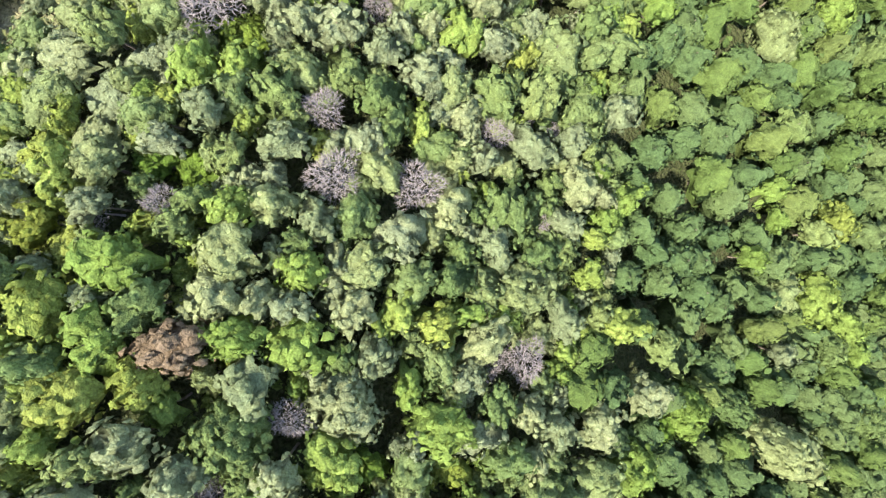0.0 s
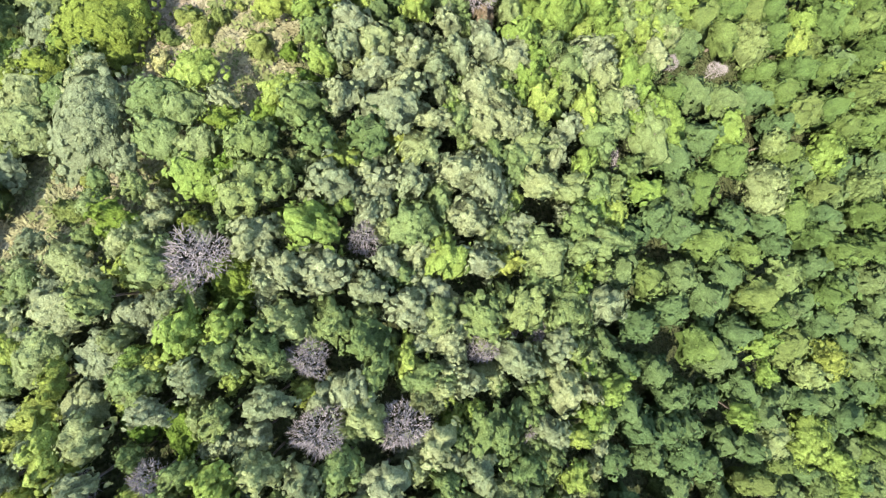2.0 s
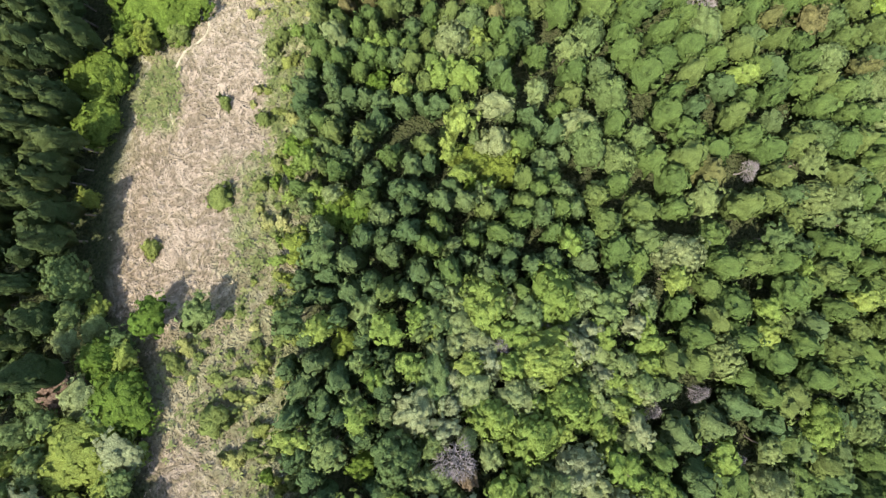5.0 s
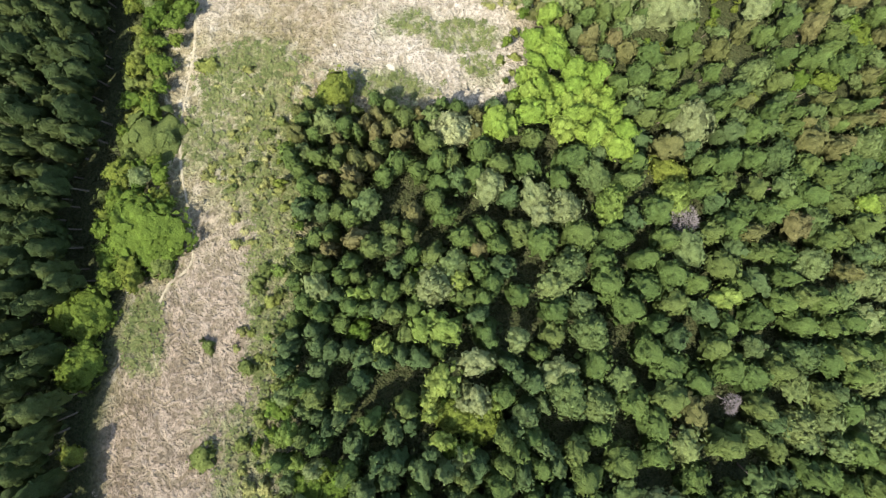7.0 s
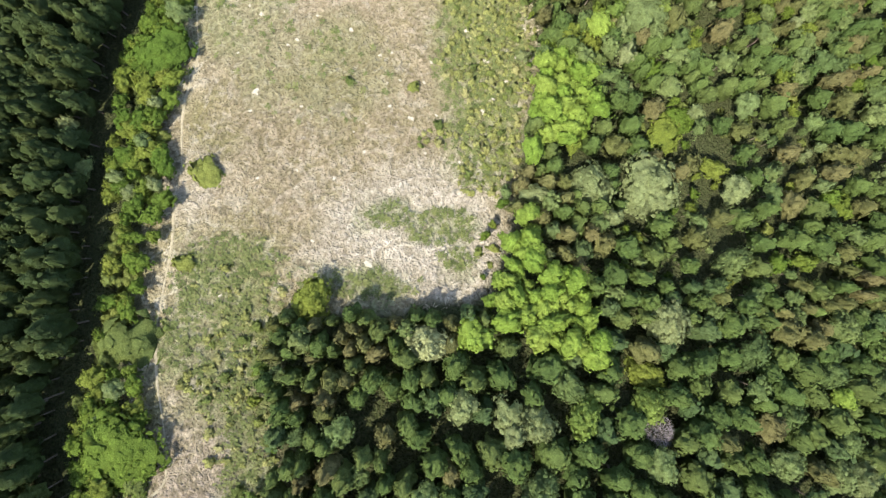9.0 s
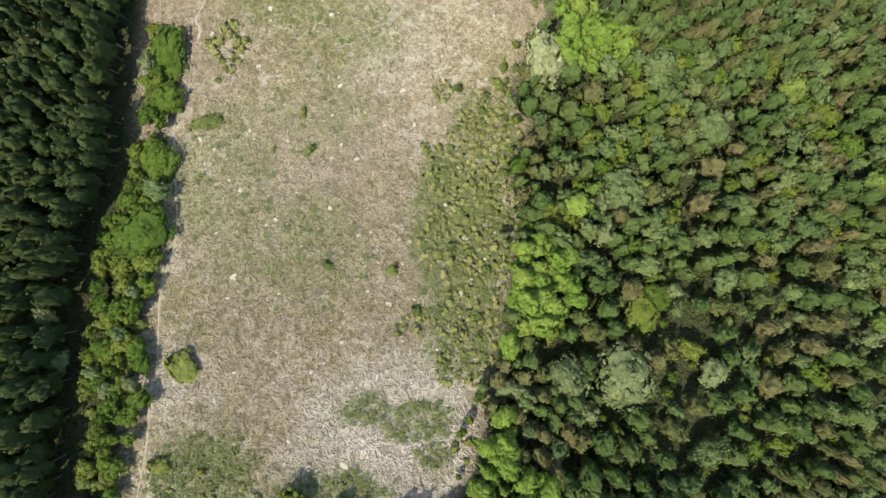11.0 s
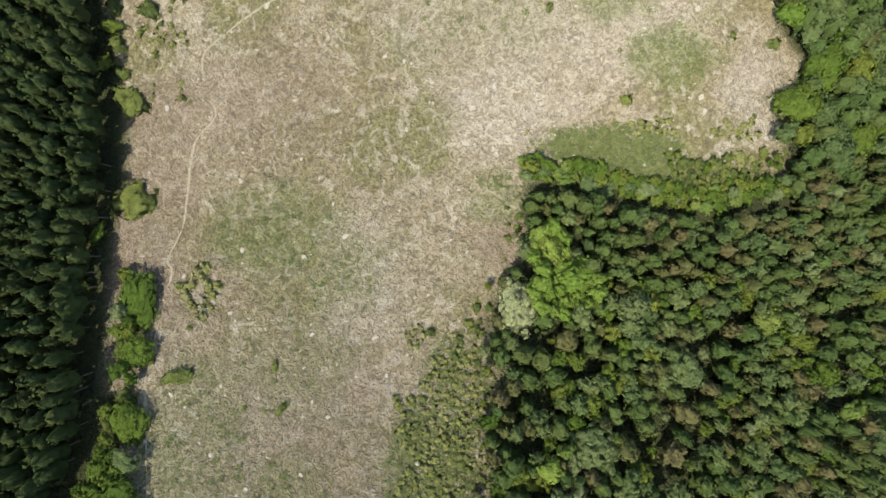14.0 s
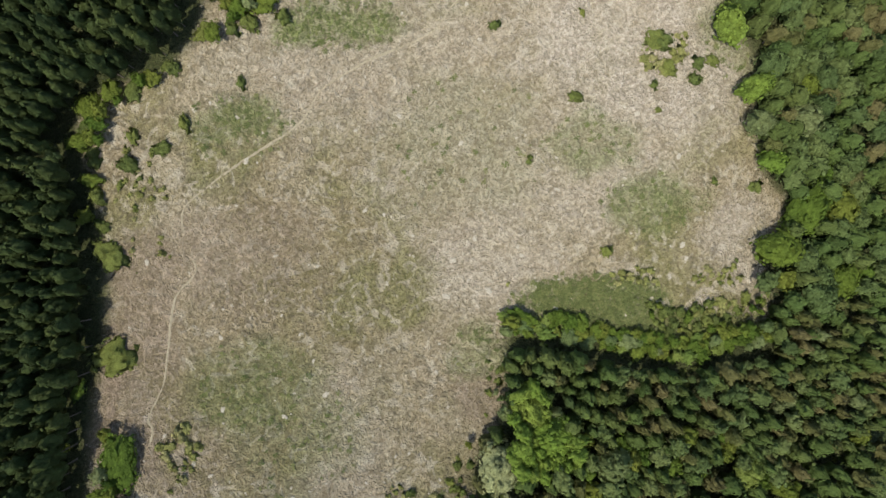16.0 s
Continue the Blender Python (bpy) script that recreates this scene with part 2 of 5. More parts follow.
# edges as (y, x): the old wood, the hedge before it, and the plantation across the clearing
wood_edge = edge([(-60, -62), (12, -52), (20, -50), (27, -49), (32, -45), (38, -45.5), (44, -45), (50, -48.5), (56, -48), (61, -51), (64, -56), (75, -58), (86, -59), (96, -58.5), (101, -63), (111, -64.5), (120, -62.5),
                  (140, -65), (157, -67), (169, -67.6), (176, -64.5), (191, -66.4), (205, -68), (219, -66.5), (232, -66), (245, -68), (255, -69.5),
                  (262, -73), (267, -73), (272, -68), (276, -54), (281, -48), (287, -46.5), (330, -44)])
hedge_edge = edge([(62, -60), (84, -58), (97, -57), (101, -51), (106, -51.5), (115, -53.5), (126, -54.7), (144, -54), (157, -55.5), (168, -54.5), (176, -57),
                   (190, -58), (200, -59), (206, -60), (213, -66), (221, -61), (228, -66), (237, -63), (243, -65), (257, -66), (269, -63.5), (274, -53),
                   (283, -40), (287, -33), (330, -25)])
stand_edge = edge([(-60, -62), (12, -54), (20, -41), (26, -35), (31, -32), (36, -30), (47, -32), (60, -33.5), (88, -35), (105, -34.7), (120, -37), (123.5, -36.5),
                   (124.3, -20), (124.8, -6.5), (130, -3), (140, -1), (153, 2), (169, 5), (179, 4), (188, 8), (197, 4.5), (213, 12.5), (224, 11.6),
                   (224.5, 15), (225, 18), (225.3, 56), (234, 64), (246, 71), (252, 72), (257, 67), (271, 64), (281, 65), (291, 59), (330, 50)])

# how far the woods reach to either side
reach_left = edge([(-20, -48), (0, -56), (60, -76), (110, -85), (160, -91), (220, -94), (310, -97)])
reach_right = edge([(-20, 56), (0, 52), (60, 62), (110, 76), (160, 84), (220, 96), (310, 104)])

# patches of the clearing: x, y, half width, half length, strength
# pale worn ground; wide patches past y 235 also paint in brightening opposite the sun
CHALK_AND_HOTSPOT = [(-56.4, 208.7, 0.9, 1.7, 1.0), (-17, 137, 13, 9, 0.9), (-10, 131, 9, 6, 1.0), (-25, 131, 8, 5, 0.7), (-46, 103, 6, 12, 0.2), (-42, 92, 6, 13, 0.15), (-47, 80, 6, 10, 0.1),
         (-10, 145, 10, 4, 0.6), (40, 285, 26, 22, 0.8), (-8, 278, 34, 18, 0.4), (22, 258, 24, 14, 0.5), (62, 243, 9, 9, 0.6), (10, 238, 15, 10, 0.55), (-2, 258, 14, 18, 0.35), (-20, 205, 8, 14, 0.3), (-52, 143, 4, 7, 0.5), (38, 233, 5, 5, 0.7), (53, 228, 3, 2.5, 1.0), (61, 226, 3, 2, 0.9)]
HERB = [(-12, 137, 5, 3, 0.6), (-20, 139, 3.5, 2.5, 0.55), (-9, 132, 3, 2, 0.5), (-24, 128, 8, 2.0, 0.7), (-41, 118, 7, 9, 0.55), (-44, 129, 8, 6, 0.6), (-38.5, 109, 4, 12, 0.6), (-37, 95, 3.5, 12, 0.65), (-50, 121, 3, 6, 0.6),
        (-5, 168, 8, 15, 0.6), (-4, 152, 7, 8, 0.5), (0, 185, 7, 9, 0.4), (30, 231, 14, 4.5, 1.0), (42, 224, 26, 4, 0.8), (-55, 92, 3, 5, 0.8)]
BRAMBLE = [(-42, 117, 6, 10, 0.6), (-38.5, 106, 3.5, 12, 0.55), (-44, 128, 7, 4, 0.35), (-37.5, 88, 3, 12, 0.4), (-3, 170, 7, 17, 0.9), (-1, 186, 6, 8, 0.7), (-3, 150, 7, 7, 0.7), (-50, 199, 3.5, 5, 0.6), (30, 231, 14, 4, 0.5), (56, 231, 8, 6, 0.6), (-36, 52, 3, 18, 0.5), (-40, 62, 7, 8, 0.16), (-43, 36, 5, 6, 0.4),
           (-60, 252, 3, 12, 0.35)]
HERB_FAR = [(8, 221, 7, 5, 0.52), (-36, 214, 12, 9, 0.46), (-30, 200, 9, 7, 0.29), (-48, 178, 8, 13, 0.4), (-33, 164, 12, 10, 0.35), (-40, 265, 10, 6, 0.58), (-20, 285, 12, 5, 0.85), (42, 250, 9, 6, 0.58), (30, 262, 8, 5, 0.46), (62, 285, 9, 8, 0.58), (-37, 57, 5, 13, 0.5), (-36, 42, 6, 9, 0.5), (-45, 58, 4, 8, 0.4), (-38, 76, 4, 9, 0.6), (-38, 30, 8, 9, 0.55), (-44, 22, 8, 8, 0.5), (-25, 205, 10, 8, 0.35), (-45, 175, 7, 12, 0.4), (-30, 190, 9, 9, 0.29), (5, 262, 14, 14, 0.2)]
RUSSET = [(-47, 72, 12, 34, 1.0), (-42, 40, 10, 16, 0.9), (-28, 160, 22, 34, 0.42), (-30, 133, 18, 9, 0.35), (-46, 75, 9, 28, 0.6), (-42, 48, 7, 14, 0.5), (-45, 105, 8, 12, 0.35), (-62, 195, 4, 10, 0.7), (-66, 215, 4, 14, 0.8), (-58, 235, 8, 10, 0.6), (-39, 239, 14, 12, 0.5), (-58, 225, 7, 18, 0.6), (-50, 200, 8, 14, 0.35), (-30, 150, 15, 12, 0.3), (-57, 205, 5, 8, 0.7), (8, 212, 5, 5, 0.6)]


def patches(table, x, y):
    out = np.zeros_like(x)
    for px, py, rx, ry, strength in table:
        d = ((x - px) / rx) ** 2 + ((y - py) / ry) ** 2
        out = np.maximum(out, strength * np.clip(1.6 - d, 0, 1))
    return out


belt_edge = edge([(12, 226), (15, 226), (24, 225.6), (34, 223.3), (47, 221), (63, 223.6), (76, 224)])  # middle of the belt


def openness(x, y):
    """1 on the clearing, 0 under the trees."""
    belt = np.clip((y - belt_edge(x) - 0.5) / 2, 0, 1) * np.clip((70 - x) / 3, 0, 1) * np.clip((x - 13) / 2, 0, 1) * (np.abs(y - 225) < 12)
    left = np.maximum(wood_edge(y), np.where((y > 62) & (y < 184), hedge_edge(y) - 3.5, -200))
    return np.maximum(belt, np.clip((x - left) / 3 + 0.5, 0, 1) * np.clip((stand_edge(y) - x) / 3 + 0.6, 0, 1))


def raw_mesh(name, verts, faces, material, smooth=False, floats=None, normals=None):
    """A mesh from arrays of places and equal-sized faces, with float attributes for its points."""
    verts, faces = np.asarray(verts, np.float32), np.asarray(faces, np.int32)
    n = faces.shape[1]
    me = bpy.data.meshes.new(name)
    me.vertices.add(len(verts))
    me.vertices.foreach_set("co", verts.ravel())
    me.loops.add(faces.size)
    me.loops.foreach_set("vertex_index", faces.ravel())
    me.polygons.add(len(faces))
    me.polygons.foreach_set("loop_start", np.arange(0, faces.size, n, dtype=np.int32))
    me.polygons.foreach_set("loop_total", np.full(len(faces), n, np.int32))
    if smooth:
        me.polygons.foreach_set("use_smooth", np.ones(len(faces), bool))
    me.update(calc_edges=True)
    for key, values in (floats or {}).items():
        me.attributes.new(key, "FLOAT", "POINT").data.foreach_set("value", np.asarray(values, np.float32))
    if normals is not None:
        me.polygons.foreach_set("use_smooth", np.ones(len(faces), bool))
        me.normals_split_custom_set_from_vertices(np.asarray(normals, np.float32))
    me.materials.append(material)
    return me


def ripple(x, y):
    return 0.16 * np.sin(x * 0.55 + np.sin(y * 0.31)) * np.sin(y * 0.47 + 0.8 * np.sin(x * 0.23))


def build_ground():
    far = 60.0 * 1.32 ** np.arange(1, 14)
    xs = np.concatenate([-115 - far[::-1], np.arange(-115, 116, 1.5), 115.5 + far])
    ys = np.concatenate([-45 - far[::-1], np.arange(-45, 326, 1.5), 326 + far])
    gx, gy = np.meshgrid(xs, ys)
    x, y = gx.ravel(), gy.ravel()
    z = land(x, y)
    inner = (abs(x) < 114) & (y > -44) & (y < 325)
    z += np.where(inner, ripple(x, y), 0)
    nx, ny = len(xs), len(ys)
    i, j = np.meshgrid(np.arange(nx - 1), np.arange(ny - 1))
    a = (j * nx + i).ravel()
    faces = np.stack([a, a + 1, a + nx + 1, a + nx], 1)
    wob = np.array([3.0 * noise.noise(Vector((p * 0.12, q * 0.12, 0.0))) for p, q in zip(x, y)])
    wob2 = np.array([3.0 * noise.noise(Vector((p * 0.12, q * 0.12, 9.0))) for p, q in zip(x, y)])
    floats = {"field": openness(x + wob * 0.4, y + wob2 * 0.4), "chalk_and_hotspot": patches(CHALK_AND_HOTSPOT, x + 1.5 * wob, y + 1.5 * wob2),
              "herb": np.maximum(patches(HERB, x + 1.5 * wob, y + 1.5 * wob2), patches(HERB_FAR, x + 2.2 * wob, y + 2.2 * wob2)), "russet": patches(RUSSET, x + wob, y + wob2),
              "rough": np.clip(np.maximum.reduce([(reach_left(y) - 1 - x) / 5, (x - reach_right(y) - 1) / 5, (-21 - y) / 4, (y - 312) / 6]) + 0.5, 0, 1)}
    ground = new("ground", raw_mesh("ground", np.stack([x, y, z], 1), faces, ground_material(), True, floats))
    tagged(ground, "dry tan grassland with pale worn patches between woods", "ground", kind="structure")


build_ground()


# ---- tree crowns ----
def unit(v):
    return v / (np.linalg.norm(v, axis=1)[:, None] + 1e-9)


def reach(d, lobes, base):
    """How far a crown of overlapping lobes (place, radius) round the point base reaches along each way d, and the lobe it meets there."""
    far, which = np.full(len(d), 0.05), np.zeros(len(d), int)
    for k, (c, r) in enumerate(lobes):
        c = c - base
        along = d @ c
        under = r * r - c @ c + along**2
        t = np.where(under > 0, along + np.sqrt(np.maximum(under, 0)), 0)
        which = np.where(t > far, k, which)
        far = np.maximum(far, t)
    return far, which


def clad(lobes, base, sprays, size, rng, lean=0.5, proud=0.1, low=-0.35, dome=0.5, rings=6, around=12, clumps=58, clump=0.17, tilt=0.7):
    """Crown as places, triangles and normals: a heart that follows the lobes with creases between them, clad in ragged caps of
    foliage and in small leaf sprays that face outwards and take the light as the heap of leaves around them does."""
    ups = np.sin(np.linspace(math.asin(low), math.pi / 2, rings))
    d = []
    for k, u in enumerate(ups[:-1]):
        a = (np.arange(around) + 0.5 * k + rng.uniform(-0.2, 0.2, around)) * math.tau / around
        w = math.sqrt(1 - u * u)
        d.append(np.stack([w * np.cos(a), w * np.sin(a), np.full(around, u)], 1))
    d = np.concatenate(d + [np.array([[0, 0, 1.0]])])
    far, which = reach(d, lobes, base)
    heart = base + d * (far * 0.93)[:, None]
    centres, radii = np.array([c for c, r in lobes]), np.array([r for c, r in lobes])
    heart_n = unit(unit(heart - centres[which]) + dome * d)
    tris = []
    for k in range(rings - 2):
        for s in range(around):
            a, b = k * around + s, k * around + (s + 1) % around
            tris += [(a, b, a + around), (b, b + around, a + around)]
    top = len(d) - 1
    tris += [(top - around + s, top - around + (s + 1) % around, top) for s in range(around)]
    z = rng.uniform(low, 1, sprays)
    a = rng.uniform(0, math.tau, sprays)
    w = np.sqrt(1 - z * z)
    d = np.stack([w * np.cos(a), w * np.sin(a), z], 1)
    far, which = reach(d, lobes, base)
    p = base + d * (far * rng.uniform(0.95, 1 + proud, sprays))[:, None]
    out = unit(p - centres[which])
    n = unit(out + rng.normal(0, lean, d.shape))
    u = unit(np.cross(n, rng.normal(size=n.shape)))
    v = np.cross(n, u)
    s = size * rng.uniform(0.55, 1.45, (sprays, 1))
    w = s * rng.uniform(0.5, 0.85, (sprays, 1))
    spray = np.stack([p - u * s, p + u * s * 0.6 - v * w, p + u * s * 0.45 + v * w], 1).reshape(-1, 3)
    soft = np.repeat(unit(n * 0.3 + out * 0.7 + d * dome), 3, axis=0)
    # caps: one apex and a ragged rim that dips towards the heart
    rim = 6
    k = np.arange(clumps)
    z = low + (1 - low) * (k + rng.uniform(0.1, 0.9, clumps)) / clumps
    a = k * 2.39996 + rng.normal(0, 0.35, clumps)
    w = np.sqrt(np.clip(1 - z * z, 0, 1))
    cd = np.stack([w * np.cos(a), w * np.sin(a), z], 1)
    far, which = reach(cd, lobes, base)
    p2 = base + cd * (far * rng.uniform(0.95, 1.04, clumps))[:, None]
    n2 = unit(unit(p2 - centres[which]) + 0.5 * cd + rng.normal(0, 0.25, cd.shape))
    u2 = unit(np.cross(n2, rng.normal(size=n2.shape)))
    v2 = np.cross(n2, u2)
    s2 = clump * rng.uniform(0.6, 1.4, (clumps, 1))
    caps, caps_n = [p2 + n2 * s2 * 0.5], [n2]
    for q in range(rim):
        ang = q * math.tau / rim + rng.uniform(-0.25, 0.25, (clumps, 1))
        side = u2 * np.cos(ang) + v2 * np.sin(ang)
        caps.append(p2 + side * s2 * rng.uniform(0.6, 1.3, (clumps, 1)) - n2 * s2 * rng.uniform(0.1, 0.5, (clumps, 1)))
        caps_n.append(unit(n2 * 0.7 + side * tilt + cd * dome))
    first = len(heart) + 3 * sprays
    cap_tris = [np.stack([first + k, first + clumps * (1 + q) + k, first + clumps * (1 + (q + 1) % rim) + k], 1) for q in range(rim)]
    tris = np.concatenate([np.array(tris), np.arange(sprays * 3).reshape(-1, 3) + len(heart)] + cap_tris)
    return np.concatenate([heart, spray] + caps), tris, np.concatenate([heart_n, soft] + caps_n)


def whorls(rng, levels, tall, gaps=0.12):
    """Lobes of a needle tree: rings of boughs (count, distance, height, radius) of uneven length, some missing."""
    lobes = []
    lean = rng.normal(0, 0.07, 2)
    side, pull = rng.uniform(0, 6.28), rng.uniform(0.05, 0.22)
    for n, rad, z, r in levels:
        turn = rng.uniform(0, 6.28)
        for k in range(n):
            a = turn + (k + rng.uniform(-0.35, 0.35)) * 6.283 / n
            if rng.random() < gaps:
                continue
            rr = rad * rng.uniform(0.78, 1.2) * (1 + pull * np.cos(2 * (a - side)))
            lobes.append((np.array([rr * np.cos(a) + lean[0] * z, rr * np.sin(a) + lean[1] * z, (z + rng.normal(0, 0.04)) * tall]), r * rng.uniform(0.75, 1.25)))
    return lobes


def conifer_crown(seed, tall=3.1):
    """Unit crown (radius 1): a full blunt dome of short tufted boughs, widest low down."""
    rng = np.random.default_rng(seed)
    lobes = [(np.array([0, 0, 0.18 * tall]), 0.6), (np.array([0, 0, 0.40 * tall]), 0.46), (np.array([rng.normal(0, 0.06), rng.normal(0, 0.06), 0.64 * tall]), 0.32)]
    lobes += whorls(rng, ((1, 0.04, 0.86, 0.22), (4, 0.22, 0.74, 0.22), (6, 0.40, 0.56, 0.25), (8, 0.58, 0.34, 0.28), (9, 0.76, 0.10, 0.30)), tall, 0.06)
    return clad(lobes, np.array([0, 0, 0.33 * tall]), 150, 0.10, rng, 0.5, 0.10, -0.6, 0.45, clumps=50, clump=0.15, tilt=0.4)


def tall_crown(seed):
    """Unit crown of an old cedar: a steep dome of small heaps of needles that hangs far down the stem."""
    rng = np.random.default_rng(seed)
    tall = 3.6
    lobes = [(np.array([0, 0, 0.2 * tall]), 0.62), (np.array([0, 0, 0.42 * tall]), 0.6), (np.array([rng.normal(0, 0.06), rng.normal(0, 0.06), 0.66 * tall]), 0.46)]
    lobes += whorls(rng, ((3, 0.20, 0.84, 0.26), (5, 0.42, 0.70, 0.28), (6, 0.58, 0.52, 0.30), (7, 0.68, 0.32, 0.32), (7, 0.70, 0.10, 0.34)), tall)
    return clad(lobes, np.array([0, 0, 0.42 * tall]), 120, 0.11, rng, 0.6, 0.09, -0.85, 0.45, clumps=44, clump=0.19, tilt=0.5)


def broad_crown(seed, n=24, sprays=130, size=0.085, tall=1.45, low=0.16, high=0.32, rough=1.0, proud=0.14, clumps=74, clump=0.145):
    """Unit crown of a broadleaf: uneven heaps of foliage with creases between them."""
    rng = np.random.default_rng(seed)
    base = np.array([0, 0, 0.32 * tall])
    lobes = [(base, 0.42)]
    stretch = rng.uniform(0.8, 1.25)
    wave = rng.uniform(0, 6.28, 3)
    tries = 0
    while len(lobes) < n and tries < 4000:
        tries += 1
        d = rng.normal(size=3)
        d[2] = abs(d[2]) * 0.95 - 0.18
        d /= np.linalg.norm(d)
        a = np.arctan2(d[1], d[0])
        k = rng.uniform(0.58, 0.9) * (1 + rough * (0.15 * np.sin(2 * a + wave[0]) + 0.15 * np.sin(3 * a + wave[1]) + 0.1 * np.sin(5 * a + wave[2])))
        c = np.array([d[0] * k * stretch, d[1] * k / stretch, (0.32 + d[2] * 0.50) * tall])
        r = rng.uniform(low, high)
        if all(np.linalg.norm(c - q) > 0.5 * (r + s) for q, s in lobes[1:]):
            lobes.append((c, r))
    return clad(lobes, base, sprays, size, rng, 0.5, proud, dome=0.3, clumps=clumps, clump=clump)


def smooth_crown(seed):
    return broad_crown(seed, 16, 130, 0.085, 1.35, 0.28, 0.40, 0.8, 0.1, 74, 0.14)


def knotty_crown(seed):
    return broad_crown(seed, 34, 120, 0.08, 1.5, 0.16, 0.27, 1.3, 0.16, 72, 0.15)


def shrub_crown(seed):
    return broad_crown(seed, 14, 110, 0.11, 0.95, 0.24, 0.38, clumps=34, clump=0.22)


def mound_crown(seed):
    """Low tangled mound of stems and leaves."""
    return broad_crown(seed, 12, 90, 0.14, 0.8, 0.2, 0.4, 1.4, 0.3, 13, 0.28)


def bare_crown(seed):
    """Grey bare branches: forked rods that rise and spread."""
    rng = np.random.default_rng(seed)
    verts, tris = [], []
    count = 0

    def rod(a, b, ra, rb):
        nonlocal count
        d = (b - a) / (np.linalg.norm(b - a) + 1e-9)
        u = np.cross(d, (0.3, 0.5, 0.81))
        u /= np.linalg.norm(u)
        v = np.cross(d, u)
        ang = np.arange(3) * 2.094
        ring = np.cos(ang)[:, None] * u + np.sin(ang)[:, None] * v
        verts.append(np.concatenate([a + ring * ra, b + ring * rb]))
        for k in range(3):
            q = (k + 1) % 3
            tris.append(np.array([(k, q, 3 + q), (k, 3 + q, 3 + k)]) + count)
        count += 6

    def fork(a, d, length, r, depth):
        b = a + d * length
        rod(a, b, r, r * 0.6)
        if depth == 0:
            return
        for _ in range(3 if depth > 1 else 4):
            e = d + rng.normal(0, 0.55, 3)
            e[2] = max(e[2], 0.05)
            fork(a + d * length * rng.uniform(0.45, 1.0), e / np.linalg.norm(e), length * rng.uniform(0.5, 0.8), r * 0.6, depth - 1)

    for k in range(7):
        a = k * 0.9 + rng.uniform(-0.3, 0.3)
        d = np.array([np.cos(a), np.sin(a), rng.uniform(0.4, 1.3)])
        fork(np.array([0, 0, rng.uniform(0, 0.3)]), d / np.linalg.norm(d), 0.20, 0.014, 2)
    n = 1000
    a, q = rng.uniform(0, 6.283, n), np.sqrt(rng.uniform(0, 1, n))
    rim = 0.82 + 0.14 * np.sin(3 * a + seed) + 0.08 * np.sin(5 * a + 2 * seed)
    p = np.stack([q * np.cos(a) * rim, q * np.sin(a) * rim, 0.95 - 0.5 * q * q - abs(rng.normal(0, 0.16, n))], 1)
    d = unit(p * (0.7, 0.7, 0.6) + rng.normal(0, 0.35, (n, 3))) * rng.uniform(0.12, 0.30, (n, 1))
    w = unit(np.cross(d, rng.normal(size=(n, 3)))) * 0.016
    verts.append(np.stack([p - w, p + w, p + d], 1).reshape(-1, 3))
    tris.append(np.arange(3 * n).reshape(-1, 3) + count)
    return np.concatenate(verts), np.concatenate(tris), None


def trunk_arrays(seed, limbs):
    """Unit trunk (height 1), tapered and slightly bent, with limbs that reach into the crown."""
    rng = np.random.default_rng(seed)
    verts, quads = [], []
    count = 0

    def tube(points, radii):
        nonlocal count
        for p, r in zip(points, radii):
            a = np.arange(6) * math.tau / 6
            verts.append(np.stack([p[0] + r * np.cos(a), p[1] + r * np.sin(a), np.full(6, p[2])], 1))
        for k in range(len(points) - 1):
            for s in range(6):
                q = (s + 1) % 6
                quads.append((count + k * 6 + s, count + k * 6 + q, count + k * 6 + 6 + q, count + k * 6 + 6 + s))
        count += 6 * len(points)

    bend = rng.normal(0, 0.015, (4, 2))
    tube([(bend[k, 0], bend[k, 1], k / 3 * 1.0 - 0.03) for k in range(4)], (0.034, 0.024, 0.017, 0.006))
    for k in range(limbs):
        a, z = rng.uniform(0, 6.28), rng.uniform(0.35, 0.7)
        reach = rng.uniform(0.1, 0.22)
        tube([(0, 0, z), (reach * 0.5 * np.cos(a), reach * 0.5 * np.sin(a), z + 0.1), (reach * np.cos(a), reach * np.sin(a), z + 0.2)], (0.012, 0.009, 0.004))
    return np.concatenate(verts), np.array(quads)


